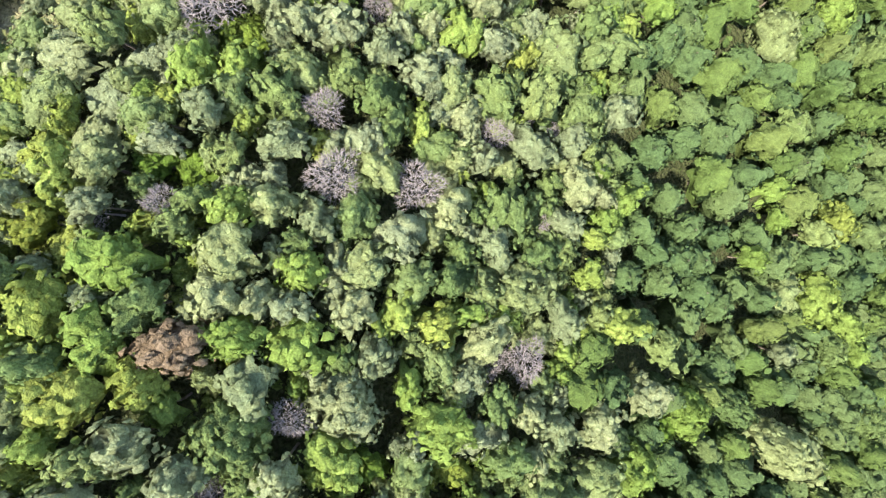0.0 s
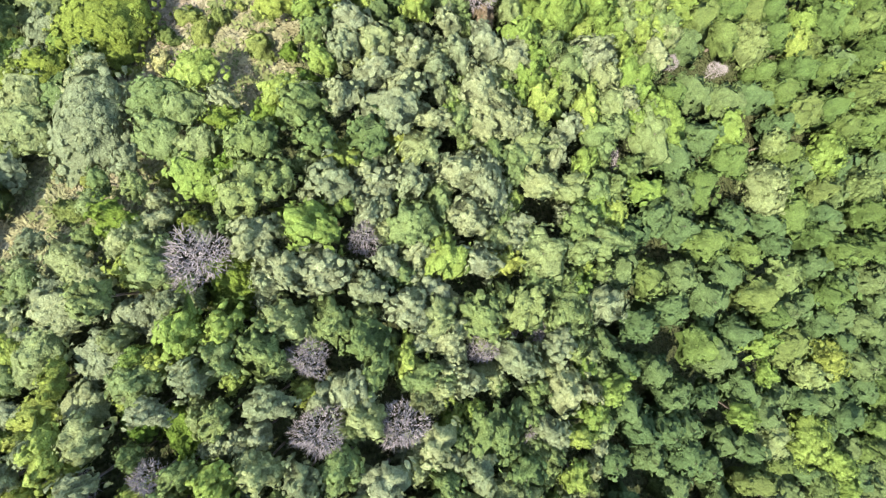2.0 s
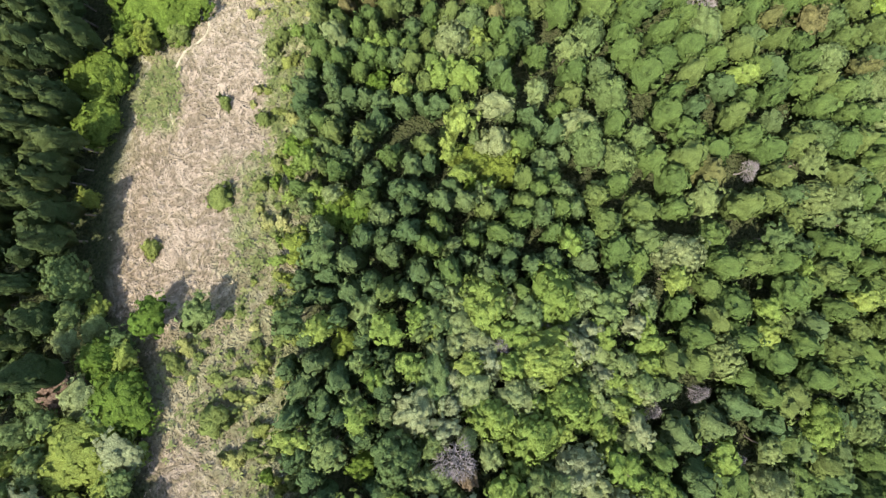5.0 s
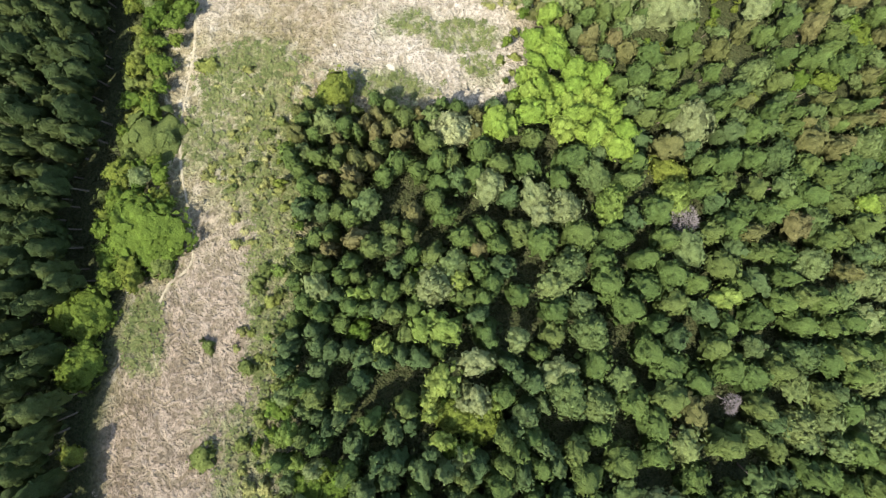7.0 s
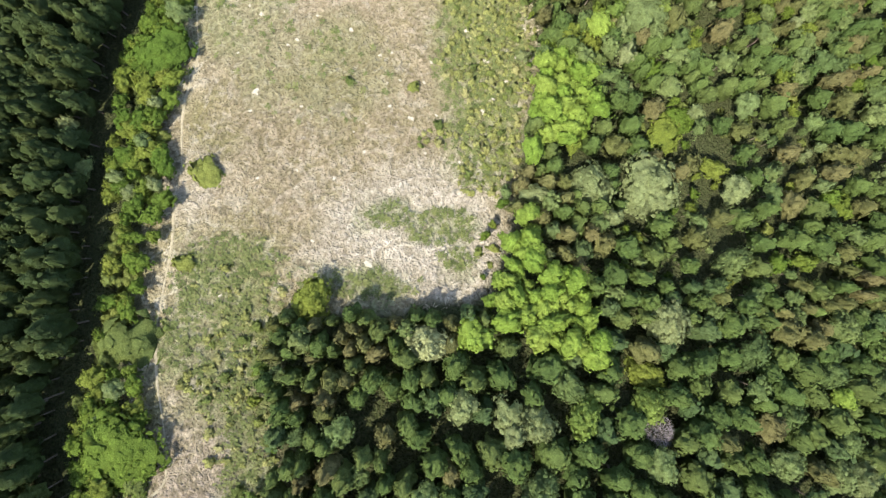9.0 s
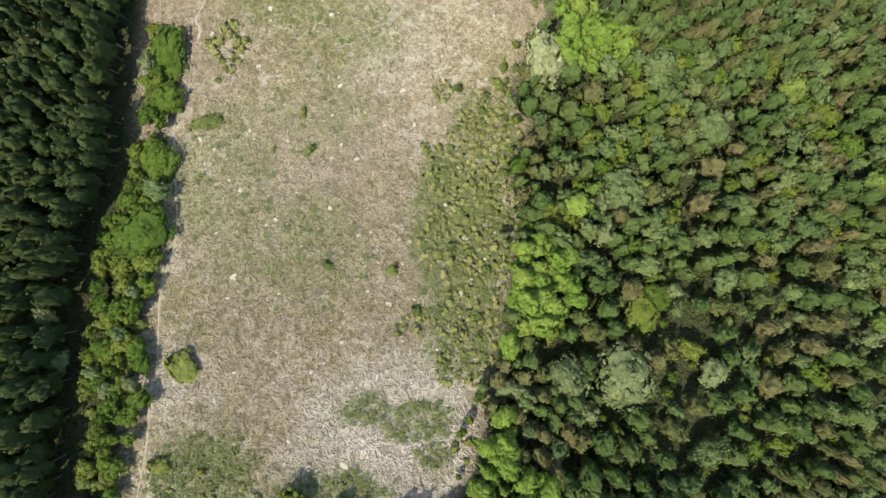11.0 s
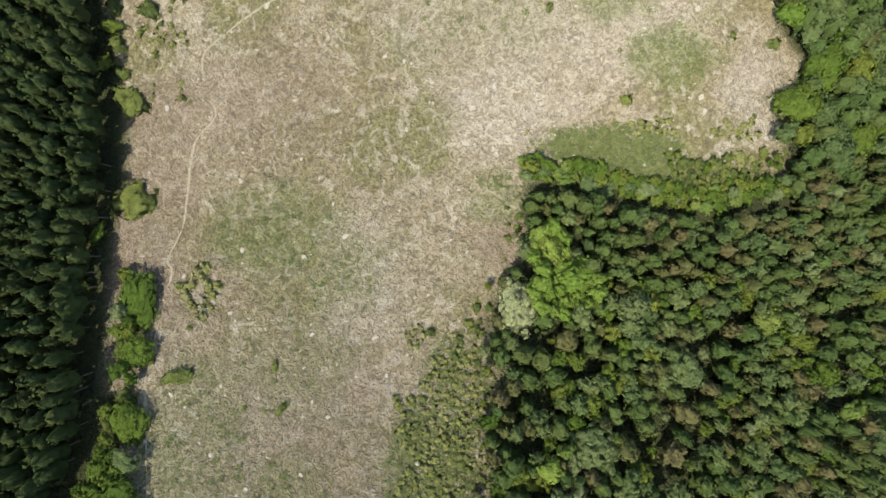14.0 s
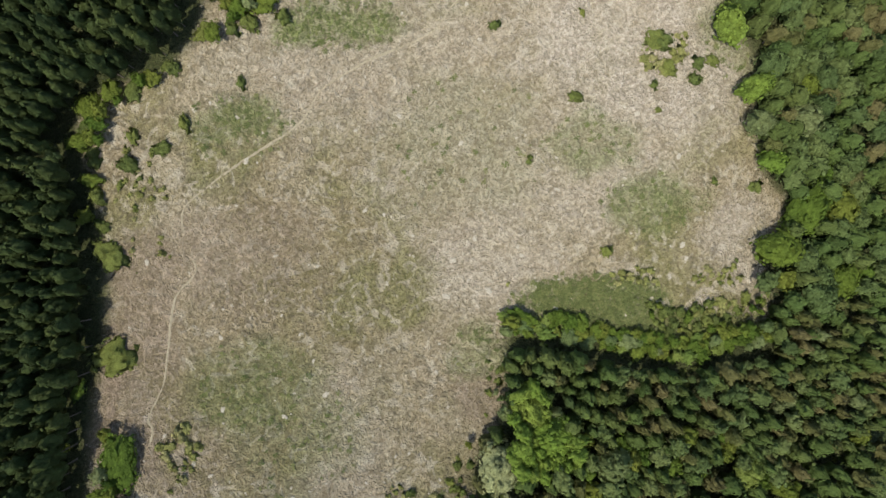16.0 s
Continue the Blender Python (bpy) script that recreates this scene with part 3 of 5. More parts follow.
# kind: object name, leaf key, crown builder, variants, free stem and crown height in crown radii, limbs, label, category, group
KINDS = {
    "cedar": ("cedar_tree", "cedar", tall_crown, 5, (1.5, 3.6), 0, "tall dark green cedar in the dense old wood", "tree", "cedars of the old wood"),
    "conifer": ("plantation_conifer", "conifer", conifer_crown, 6, (0.7, 3.1), 0, "olive green conifer with a tufted rounded crown in the plantation", "tree", "conifers of the plantation"),
    "rusty": ("plantation_cedar", "rusty", conifer_crown, 4, (0.7, 3.1), 0, "brown-tinged olive cedar with a dense domed crown in the plantation", "tree", "brown-tinged cedars of the plantation"),
    "cypress": ("cypress_tree", "cypress", conifer_crown, 4, (0.7, 3.1), 0, "blue-green cypress with a narrow tufted crown on the slope", "tree", "cypresses on the slope"),
    "pale": ("pale_oak", "pale", knotty_crown, 5, (1.7, 1.45), 5, "pale silvery green broadleaf tree in sunlit leaf", "tree", "pale broadleaf trees"),
    "lime": ("young_broadleaf_tree", "lime", broad_crown, 5, (1.7, 1.45), 5, "bright yellow-green broadleaf tree in fresh leaf", "tree", "bright yellow-green trees"),
    "green": ("broadleaf_tree", "green", smooth_crown, 5, (1.7, 1.45), 5, "mid-green broadleaf tree with an uneven heaped crown", "tree", "green broadleaf trees"),
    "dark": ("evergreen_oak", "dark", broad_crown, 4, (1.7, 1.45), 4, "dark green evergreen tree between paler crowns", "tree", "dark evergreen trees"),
    "grey": ("dead_tree", None, bare_crown, 3, (1.5, 1.1), 0, "bare grey dead tree with forked twigs", "dead tree", "bare dead trees"),
    "brown": ("withered_tree", "brown", broad_crown, 2, (1.7, 1.45), 4, "withered tree with red-brown leaves", "tree", "withered trees"),
    "hedge": ("hedgerow_tree", "hedge", broad_crown, 5, (0.9, 1.45), 5, "bushy yellow-green tree in the hedgerow before the wood", "tree", "trees of the hedgerow"),
    "grove": ("grove_tree", "grove", smooth_crown, 4, (1.7, 1.35), 4, "vivid yellow-green tree in a close grove beside dark conifers", "tree", "vivid yellow-green grove trees"),
    "gold": ("golden_broadleaf_tree", "gold", broad_crown, 3, (1.2, 1.45), 5, "rounded golden green broadleaf tree among paler crowns", "tree", "golden green trees"),
    "cream": ("pale_yellow_tree", "cream", broad_crown, 2, (1.2, 1.45), 5, "rounded pale yellow-green tree at the edge of the stand", "tree", "pale yellow-green trees"),
    "bramble": ("bramble_bush", "bramble", mound_crown, 4, (-0.05, 0.8), 0, "low olive brown bramble bush spreading into dry grass", "bush", "bramble bushes beside the stand"),
    "shrub": ("shrub", "shrub", shrub_crown, 4, (0.0, 0.95), 3, "low olive green shrub at the edge of dry grass", "shrub", "shrubs of the clearing"),
}
ARRAYS = {k: [KINDS[k][2](100 * n + 7 * len(k) + v) for v in range(KINDS[k][3])] for n, k in enumerate(KINDS)}
BIG = [broad_crown(900 + v, 70, 500, 0.05, 1.15, 0.13, 0.24, 0.6, 0.08, 210, 0.09) for v in range(3)]
TRUNKS = [trunk_arrays(v, limbs) for v, limbs in enumerate((0, 0, 3, 3))]
TEMPLATES = {}


def crown_material(kind):
    return DEAD_BARK if kind == "grey" else LEAF[KINDS[kind][1]]


def build(kind, big):
    """Free stem and crown height of a plant, in crown radii."""
    return (0.6, 1.15) if big else KINDS[kind][4]


def plant(kind, x, y, r, high, turn, variant, big=False, lop=1.0):
    """One tree or shrub as a thing with its trunk and its crown; high: how much taller than its usual build."""
    name, _, _, _, _, limbs, label, category, group = KINDS[kind]
    stem, crown_high = build(kind, big)
    m = Matrix.Translation((x, y, float(land(x, y)[0]) - 0.08)) @ Matrix.Rotation(turn, 4, "Z") @ Matrix.Diagonal((r * lop, r / lop, r * high, 1))
    key = (kind, variant, big)
    if key in TEMPLATES:
        return copy_thing(TEMPLATES[key], m @ Matrix.Diagonal((*(1 / s for s in TEMPLATES[key].scale), 1)))
    base = new(name)
    base.matrix_basis = m
    v, f, nor = BIG[variant % 3] if big else ARRAYS[kind][variant]
    crown = new("crown", raw_mesh("crown", v + (0, 0, stem), f, crown_material(kind), normals=nor))
    tv, tf = TRUNKS[(variant % 2) if not limbs else 2 + variant % 2]
    tall = stem + crown_high * (0.8 if kind != "grey" else 0.3)
    trunk = new("trunk", raw_mesh("trunk", tv * (2.2, 2.2, tall), tf, DEAD_BARK if kind == "grey" else BARK))
    crown.parent = trunk.parent = base
    tagged(base, label, category, group)
    TEMPLATES[key] = base
    return base


# ---- trees that stand out: x, y, crown radius ----
HEDGE_A = [
    (-47.9, 39.3, 4.6), (-51.5, 33.7, 2.4), (-30.1, 33.9, 1.7), (-33.3, 32.6, 1.7), (-38.3, 22.9, 2.1), (-32.7, 23.8, 1.3),
    (-28.2, 38.0, 1.5), (-28.1, 20.1, 2.8), (-30.9, 9.7, 1.6), (-27.7, 9.6, 2.1), (-6.3, -7.4, 2.1), (-11.4, -7.8, 1.6),
    (15.9, -3.9, 1.9), (-27.3, 61.2, 1.8), (-24.9, 50.1, 1.6), (-13.4, 82.2, 2.8), (-50.4, 55.0, 3.8), (-54.1, 59.0, 2.7),
    (-48.9, 63.6, 2.5), (-61.2, 77.5, 1.6), (-10.1, 81.3, 3.0), (-27.1, 74.9, 2.6), (-30.5, 75.8, 2.3), (-34.4, 83.6, 2.1),
    (-25.6, 92.5, 1.8), (-33.3, 71.3, 2.3), (-30.8, 125.1, 3.5), (19.4, 114.5, 3.0), (29.2, 156.2, 3.2), (26.1, 153.2, 3.7),
]
HEDGE_B = [
    (75.8, 249.2, 5.2), (84.4, 249.3, 4.1), (68.7, 241.1, 4.5), (84.0, 234.1, 4.1), (-55.7, 105.1, 6.3), (-63.3, 94.0, 4.3),
    (-62.5, 87.5, 3.5), (-60.3, 200.8, 4.9), (-59.8, 165.7, 5.5), (-59.4, 191.4, 3.5), (-58.9, 179.6, 3.8),
]
GREEN_A = [
    (-51.8, 31.1, 2.1), (-49.9, 28.2, 2.3), (-39.4, 33.4, 2.3), (-36.9, 33.0, 1.8), (-38.1, 30.1, 2.2), (-34.7, 29.9, 2.0),
    (-15.9, 27.9, 2.2), (-16.9, 34.4, 1.8), (-22.9, 41.9, 2.1), (-1.3, 47.1, 1.8), (-1.0, 40.2, 2.1), (-7.6, 37.4, 2.2),
    (-6.2, 34.9, 1.9), (-2.5, 35.2, 1.8), (22.3, 42.7, 3.2), (0.9, 31.2, 2.3), (-40.2, 18.9, 1.8), (-12.3, 21.4, 1.7),
    (-26.9, 15.4, 1.7), (-39.5, 12.1, 2.2), (-16.0, 13.3, 1.7), (-21.9, 8.8, 1.6), (-16.6, 9.4, 1.7), (-4.5, 28.3, 2.4),
    (-0.5, 23.2, 2.7), (-23.6, 4.9, 2.2), (-14.9, 6.3, 2.0), (-22.9, -3.2, 1.0), (-3.2, 6.7, 3.0), (-8.7, 0.7, 1.7),
]
GREEN_B = [
    (-1.4, -5.8, 1.8), (7.3, -7.4, 2.3), (35.3, -4.7, 4.2), (-11.6, 5.8, 1.8), (-31.7, -3.6, 1.5), (5.0, 43.0, 2.5),
    (-16.1, 98.1, 2.8), (-13.6, 101.0, 2.0), (-11.3, 89.0, 2.2), (-5.5, 91.4, 1.6), (19.5, 103.0, 2.5),
    (1.7, 108.8, 2.9), (-2.2, 109.9, 2.5), (22.9, 122.4, 3.8), (23.5, 175.4, 4.5), (32.3, 199.9, 3.4), (41.8, 188.4, 4.0),
    (-8.8, 111.6, 2.3), (63.2, 266.1, 2.9), (74.3, 267.5, 3.9), (21.7, 143.6, 5.5), (12.2, 143.9, 3.6),
]
PALE_A = [
    (-46.5, 34.0, 2.3), (-44.5, 29.8, 4.2), (-34.0, 34.5, 1.4), (-35.3, 23.4, 1.4), (-27.3, 24.3, 1.8), (-26.0, 25.1, 1.3),
    (-23.2, 29.6, 2.1), (-20.8, 28.9, 1.2), (-17.0, 31.4, 1.6), (-20.1, 36.9, 2.5), (-24.2, 36.9, 1.7), (-25.2, 43.4, 2.3),
    (-20.1, 42.4, 2.1), (-19.5, 39.3, 2.0), (-22.3, 39.9, 1.8), (-17.4, 41.7, 1.6), (-16.4, 37.2, 1.5), (-17.7, 46.9, 1.4),
    (-13.8, 46.0, 1.9), (-3.5, 48.8, 2.9), (-11.8, 39.3, 3.2), (-13.3, 41.5, 2.2), (-8.8, 39.5, 1.5), (-10.8, 32.7, 2.9),
    (-13.3, 33.5, 2.1), (-11.7, 29.7, 2.0), (-38.0, 18.1, 1.6), (-39.3, 15.3, 2.4), (-33.4, 16.7, 2.0), (-25.4, 21.2, 1.3),
]
PALE_B = [
    (-25.2, 19.5, 1.1), (-24.1, 22.3, 1.6), (-21.5, 22.9, 2.3), (-18.0, 22.4, 1.6), (-14.8, 21.4, 2.0), (-27.9, 14.1, 1.6),
    (-29.6, 14.9, 1.0), (-34.9, 13.2, 2.2), (-34.8, 10.2, 2.1), (-29.9, 11.2, 1.4), (-22.5, 13.2, 1.7), (-22.8, 10.6, 1.2),
    (-17.2, 14.7, 1.9), (-10.4, 11.6, 2.0), (-32.6, 5.9, 1.4), (-18.9, 8.5, 1.7), (-10.2, 26.4, 2.0), (3.1, 25.2, 2.2),
    (-4.6, 18.9, 2.2), (-1.0, 20.4, 1.9), (0.3, 17.1, 2.4), (-8.6, 16.6, 1.5), (-0.1, 13.2, 1.8), (3.3, 16.9, 1.4),
    (-6.1, 9.9, 1.9), (-23.4, 2.1, 1.9), (-21.0, 2.3, 1.6), (-19.0, 2.3, 1.9), (-15.0, 2.7, 1.9), (-13.5, 8.6, 2.2),
]
PALE_C = [
    (-19.9, -2.7, 2.1), (-25.3, -6.9, 2.0), (-14.1, -3.3, 2.8), (-12.8, 0.1, 1.7), (-5.1, 2.4, 2.3), (1.4, 5.2, 2.0),
    (6.6, -3.0, 2.3), (12.0, -0.4, 2.3), (-0.2, -2.5, 1.7), (2.4, -3.7, 2.0), (31.9, 6.3, 1.8), (-22.0, -8.2, 1.6),
    (-16.8, -7.5, 1.7), (-19.8, 55.5, 2.6), (-18.2, 45.0, 1.0), (-15.9, 44.1, 1.6), (-25.2, 41.0, 1.8),
]
DARK_A = [
    (-29.4, 31.6, 2.1), (-28.5, 27.3, 2.6), (-26.8, 28.9, 1.8), (-21.2, 34.1, 2.2), (-24.8, 32.9, 1.7),
    (-27.0, 35.0, 2.2), (-27.8, 42.5, 1.8), (-7.7, 48.3, 1.6), (21.6, 47.9, 1.7), (1.7, 36.5, 1.8), (-19.9, 19.5, 1.9),
    (-17.4, 18.5, 2.0), (-24.3, 16.7, 2.1), (-16.1, 16.5, 1.7), (-8.9, 22.0, 2.3), (-5.1, 23.4, 2.4), (-5.8, 12.9, 2.5),
    (-2.0, 9.6, 2.0), (-27.5, 0.7, 2.0), (-25.5, 11.5, 1.5), (-20.1, -6.2, 2.7), (-8.8, 6.4, 1.8), (-27.1, -8.0, 1.5),
    (-21.5, 51.3, 2.8), (1.5, 64.9, 2.6), (-43.5, 64.4, 2.2), (-61.9, 54.4, 2.9), (-59.9, 67.6, 3.0), (-3.1, -2.1, 1.9),
]
LIME_A = [
    (-33.2, 27.4, 2.5), (-25.6, 26.5, 0.7), (-23.6, 25.9, 2.5), (-22.1, 28.1, 1.3), (-26.6, 39.6, 1.5), (-29.0, 44.0, 1.5),
    (-10.8, 47.9, 2.0), (-9.0, 44.4, 1.7), (-7.1, 42.2, 2.1), (-2.9, 43.4, 2.2), (2.2, 48.2, 2.5), (2.3, 54.2, 1.4),
    (6.6, 45.1, 2.4), (4.6, 46.2, 1.8), (30.6, 49.1, 3.2), (-1.7, 37.7, 1.7), (4.9, 37.4, 2.1), (23.2, 64.5, 1.9),
    (-29.6, 16.8, 2.0), (-26.9, 17.7, 1.6), (-25.6, 14.2, 1.2), (-12.8, 26.3, 2.4), (3.0, 12.9, 1.4), (25.2, 24.6, 2.2),
    (27.1, 21.3, 1.6), (37.4, 13.7, 3.6), (42.9, 11.5, 3.0), (24.5, 16.2, 1.7), (3.1, 9.6, 1.6), (-21.7, 0.0, 1.9),
]
LIME_B = [
    (-17.8, 0.0, 2.3), (-19.0, 4.9, 1.7), (-29.4, 2.8, 2.6), (-24.3, 7.9, 1.6), (-28.8, -1.7, 2.2), (-22.6, -4.8, 0.6),
    (-13.7, -6.6, 2.1), (-10.1, -1.4, 1.5), (-7.1, -4.1, 2.4), (7.4, 5.7, 2.2), (18.3, -1.5, 2.7), (11.6, -6.6, 2.7),
    (45.7, 8.3, 2.0), (-29.6, -7.6, 1.4), (-12.9, 65.4, 3.5), (-4.8, 65.9, 3.6), (-6.8, 59.8, 3.8), (-10.1, 59.3, 1.6),
    (-22.6, 63.3, 2.1), (-20.3, 59.4, 1.8), (-12.1, 54.3, 2.7), (-8.0, 52.3, 3.0), (-20.6, 47.4, 1.6), (-27.2, 45.3, 1.6),
    (29.8, 69.3, 1.4), (22.9, 61.5, 1.8), (10.6, 67.9, 1.8), (39.7, 65.1, 2.4), (-22.2, 91.1, 1.5), (-2.5, 72.5, 1.8),
]
LIME_C = [
    (-14.8, 93.2, 2.6), (-17.2, 93.0, 2.0), (-15.2, 86.8, 2.3), (-37.2, 36.6, 2.2),
    (60.4, 197.4, 3.1), (-4.1, 54.8, 2.9),
]
GREY_A = [
    (-19.4, 25.9, 1.6), (1.4, 43.2, 1.0), (1.4, 39.6, 1.2), (6.8, 53.0, 1.1), (13.1, 54.5, 1.2), (18.4, 46.3, 1.0),
    (-30.4, 21.7, 2.6), (-20.9, 16.5, 1.7), (-18.8, 11.8, 2.1), (-13.0, 12.8, 2.1), (-28.5, 7.0, 1.5), (-32.8, 5.5, 1.3),
    (-17.1, -4.6, 1.5), (-1.5, 1.6, 2.0), (-15.8, 51.0, 2.2), (23.8, 82.3, 1.4), (4.6, 65.3, 1.0), (3.9, 5.5, 0.8),
]
CYPRESS_A = [
    (7.9, 55.7, 2.6), (9.9, 50.3, 3.1), (8.4, 42.1, 3.6), (14.5, 51.1, 3.0), (18.4, 52.9, 3.1), (4.9, 32.8, 2.7),
    (11.0, 34.9, 2.8), (4.1, 21.2, 2.1), (7.1, 19.5, 2.2), (11.5, 19.4, 2.3), (8.7, 15.4, 2.4), (14.8, 16.9, 2.6),
    (19.8, 22.1, 3.2), (19.3, 17.2, 2.1), (25.3, 18.9, 2.9), (7.8, 10.3, 2.4), (18.2, 10.8, 2.8), (12.6, 10.8, 2.4),
]
CONIFER_OF_SLOPE = [
    (13.0, 39.8, 3.2), (31.6, 25.0, 3.7),
]
CONIFER_A = [
    (28.0, 41.1, 3.6),
]
GOLD_A = [
    (-35.5, 19.6, 2.0), (-30.9, 14.3, 1.4), (-37.8, 8.7, 2.1), (38.5, 24.1, 2.9), (-33.6, 2.8, 2.2), (-32.4, -0.6, 2.2),
    (-29.4, -5.2, 2.3), (-26.0, -3.7, 1.8), (-9.2, 3.0, 2.0), (-54.4, 49.6, 5.2), (-55.5, 43.4, 3.2), (-33.2, 45.5, 2.5),
]
BROWN_A = [
    (-24.5, -1.3, 2.2), (-14.6, 49.1, 1.2), (-58.2, 55.8, 2.6),
]
SHRUB_A = [
    (-40.3, 53.5, 2.0), (-44.0, 77.5, 1.8), (-64.7, 239.4, 3.8), (-63.3, 219.7, 4.2), (-49.9, 265.2, 1.6), (-54.9, 260.7, 1.8),
    (-60.8, 263.3, 1.6), (-61.9, 257.7, 2.1), (-38.8, 273.0, 1.3), (10.5, 284.8, 1.2), (26.2, 270.8, 1.4), (17.2, 258.6, 0.9),
    (65.1, 254.0, 1.6), (27.7, 287.8, 0.8), (43.2, 268.7, 0.7), (32.8, 240.5, 1.3), (55.5, 254.7, 0.9), (44.4, 282.3, 2.0),
    (51.7, 278.7, 1.6), (44.9, 277.2, 2.0), (51.7, 275.3, 1.0), (-51.8, 187.1, 2.3), (-32.3, 181.8, 1.0), (-33.9, 189.2, 0.9),
    (-16.8, 160.9, 1.1), (-27.6, 161.7, 0.8), (-38.8, 182.0, 0.6), (-52.0, 71.1, 1.3), (-33.8, 40.7, 1.5), (-50.9, 131.0, 1.7),
]
SHRUB_B = [
    (-49.3, 145.2, 2.9), (-58.2, 118.8, 5.0),
]
GROVE_A = [
    (15.0, 172.7, 2.4), (10.7, 118.0, 2.2), (2.6, 149.3, 2.1), (52.7, 110.0, 1.9), (-7.0, 120.9, 2.6), (2.4, 120.7, 2.1), (-2.1, 123.2, 2.3),
    (62.5, 273.2, 3.3), (66.5, 258.5, 2.8), (56.9, 285.0, 3.8), (20.7, 205.6, 4.4), (16.5, 210.7, 3.6),
]
CREAM_A = [
    (-13.7, 119.9, 3.1), (10.2, 199.9, 4.9),
]
FRINGE_SHRUB = [(-52.9, 276.2, 1.8), (-60.5, 272.0, 2.2), (-71.0, 265.2, 2.5), (-69.2, 259.0, 2.0), (-68.4, 251.2, 1.8), (-67.4, 245.5, 1.6), (-37.2, 284.6, 2.0), (-30.7, 285.7, 1.7), (-40.5, 283.5, 1.7), (-46.1, 283.1, 2.2), (42.5, 282.7, 2.5), (50.9, 275.1, 1.4), (54.9, 279.2, 1.4), (42.4, 273.6, 1.1)]
FRINGE_HEDGE = [(-56.3, 274.1, 2.0), (-64.7, 271.6, 2.4), (-69.7, 269.1, 2.8), (-72.3, 261.9, 2.3), (-69.3, 254.5, 2.0), (-71.2, 247.3, 2.0), (-70.4, 213.4, 1.8), (-73.6, 203.3, 2.2), (-34.0, 287.7, 2.4)]
FRINGE_BRAMBLE = [(-50.1, 206.2, 1.2), (-48.4, 206.6, 1.2), (-49.1, 204.9, 1.2), (-53.1, 203.1, 1.2), (-51.4, 203.5, 1.2), (-52.1, 201.8, 1.2), (-47.7, 203.2, 1.1), (-46.0, 203.6, 1.1), (-46.7, 201.9, 1.1), (46.4, 280.4, 1.2), (48.1, 280.8, 1.2), (47.4, 279.1, 1.2), (43.3, 277.9, 1.2), (45.0, 278.3, 1.2), (44.3, 276.6, 1.2), (40.4, 278.9, 1.1), (42.1, 279.3, 1.1), (41.4, 277.6, 1.1), (47.6, 283.9, 0.8), (49.3, 284.3, 0.8), (48.6, 282.6, 0.8)]
NAMED = {"hedge": FRINGE_HEDGE + HEDGE_A + HEDGE_B, "green": GREEN_A + GREEN_B, "pale": PALE_A + PALE_B + PALE_C, "dark": DARK_A, "lime": LIME_A + LIME_B + LIME_C, "grey": GREY_A, "cypress": CYPRESS_A, "conifer": CONIFER_A + CONIFER_OF_SLOPE, "gold": GOLD_A, "brown": BROWN_A, "shrub": FRINGE_SHRUB + SHRUB_A + SHRUB_B, "grove": GROVE_A, "cream": CREAM_A, "bramble": FRINGE_BRAMBLE}
GAPS_A = [(-20.5, 110.8, 4.6, 2.0), (-10.3, 108.9, 4.3, 1.7), (3.4, 106.9, 4, 1.5), (-7.5, 94.1, 1.7, 1.7), (17.2, 101.3, 2.4, 1.4), (26.9, 94.9, 1.8, 1.3), (3, 90, 2.2, 1.3), (10.6, 86.9, 1.7, 1.5), (-20.4, 86.3, 2.1, 1.2), (23.9, 98.8, 1.5, 1.1), (-4.9, 116.9, 2.4, 1.2)]
GAPS_B = [(-27, 1.8, 0.7, 0.8), (-2.5, -2.2, 1.0, 1.7), (20.4, 3.6, 1.0, 1.2), (30.1, -3, 1.2, 1.7), (-7, 7.5, 0.9, 0.7), (-3.7, 30.4, 1.4, 1.3), (-15.4, 34.8, 0.8, 1.2), (-29.9, 30, 0.8, 0.8), (-18.8, 65.6, 1.4, 1.0), (13.7, 192.5, 2.0, 1.3), (12.1, 176.6, 1.4, 1.7), (34.8, 153.3, 2.4, 1.7), (10.2, 175.2, 1.9, 1.3), (38.2, 175.7, 1.1, 1.2), (55, 187.7, 1.2, 1.2), (9.2, 147.6, 2.4, 1.4)]
GAPS_C = [(-5.9, 32.3, 1.2, 1.0), (-0.7, 30.9, 1.1, 0.5), (-4.4, 15.4, 1.1, 1.1), (7.0, 17.5, 0.6, 1.2), (16.8, 19.7, 0.8, 1.2), (7.0, 23.8, 0.6, 1.0), (-7.7, 24.9, 0.8, 0.7), (1.7, 25.7, 1.0, 1.0), (25.6, 9.5, 1.3, 1.1), (-22.2, 13.2, 0.5, 1.3), (-13.0, 17.2, 0.8, 0.5), (45.9, 20.9, 1.3, 1.2), (-35.6, 33.3, 0.4, 0.5), (-27.3, 32.7, 0.6, 0.4), (-20.8, 111.7, 2.2, 1.2), (-9.0, 109.1, 2.2, 0.8), (-16.9, 100.5, 0.7, 0.7), (-17.5, 81.5, 0.9, 1.6), (-1.6, 81.0, 1.7, 1.1), (-7.9, 95.2, 1.1, 0.9), (7.3, 90.6, 1.1, 1.0), (-22.5, 73.9, 1.6, 0.5), (17.7, 100.8, 1.2, 1.2), (20.2, 82.3, 0.9, 1.0)]
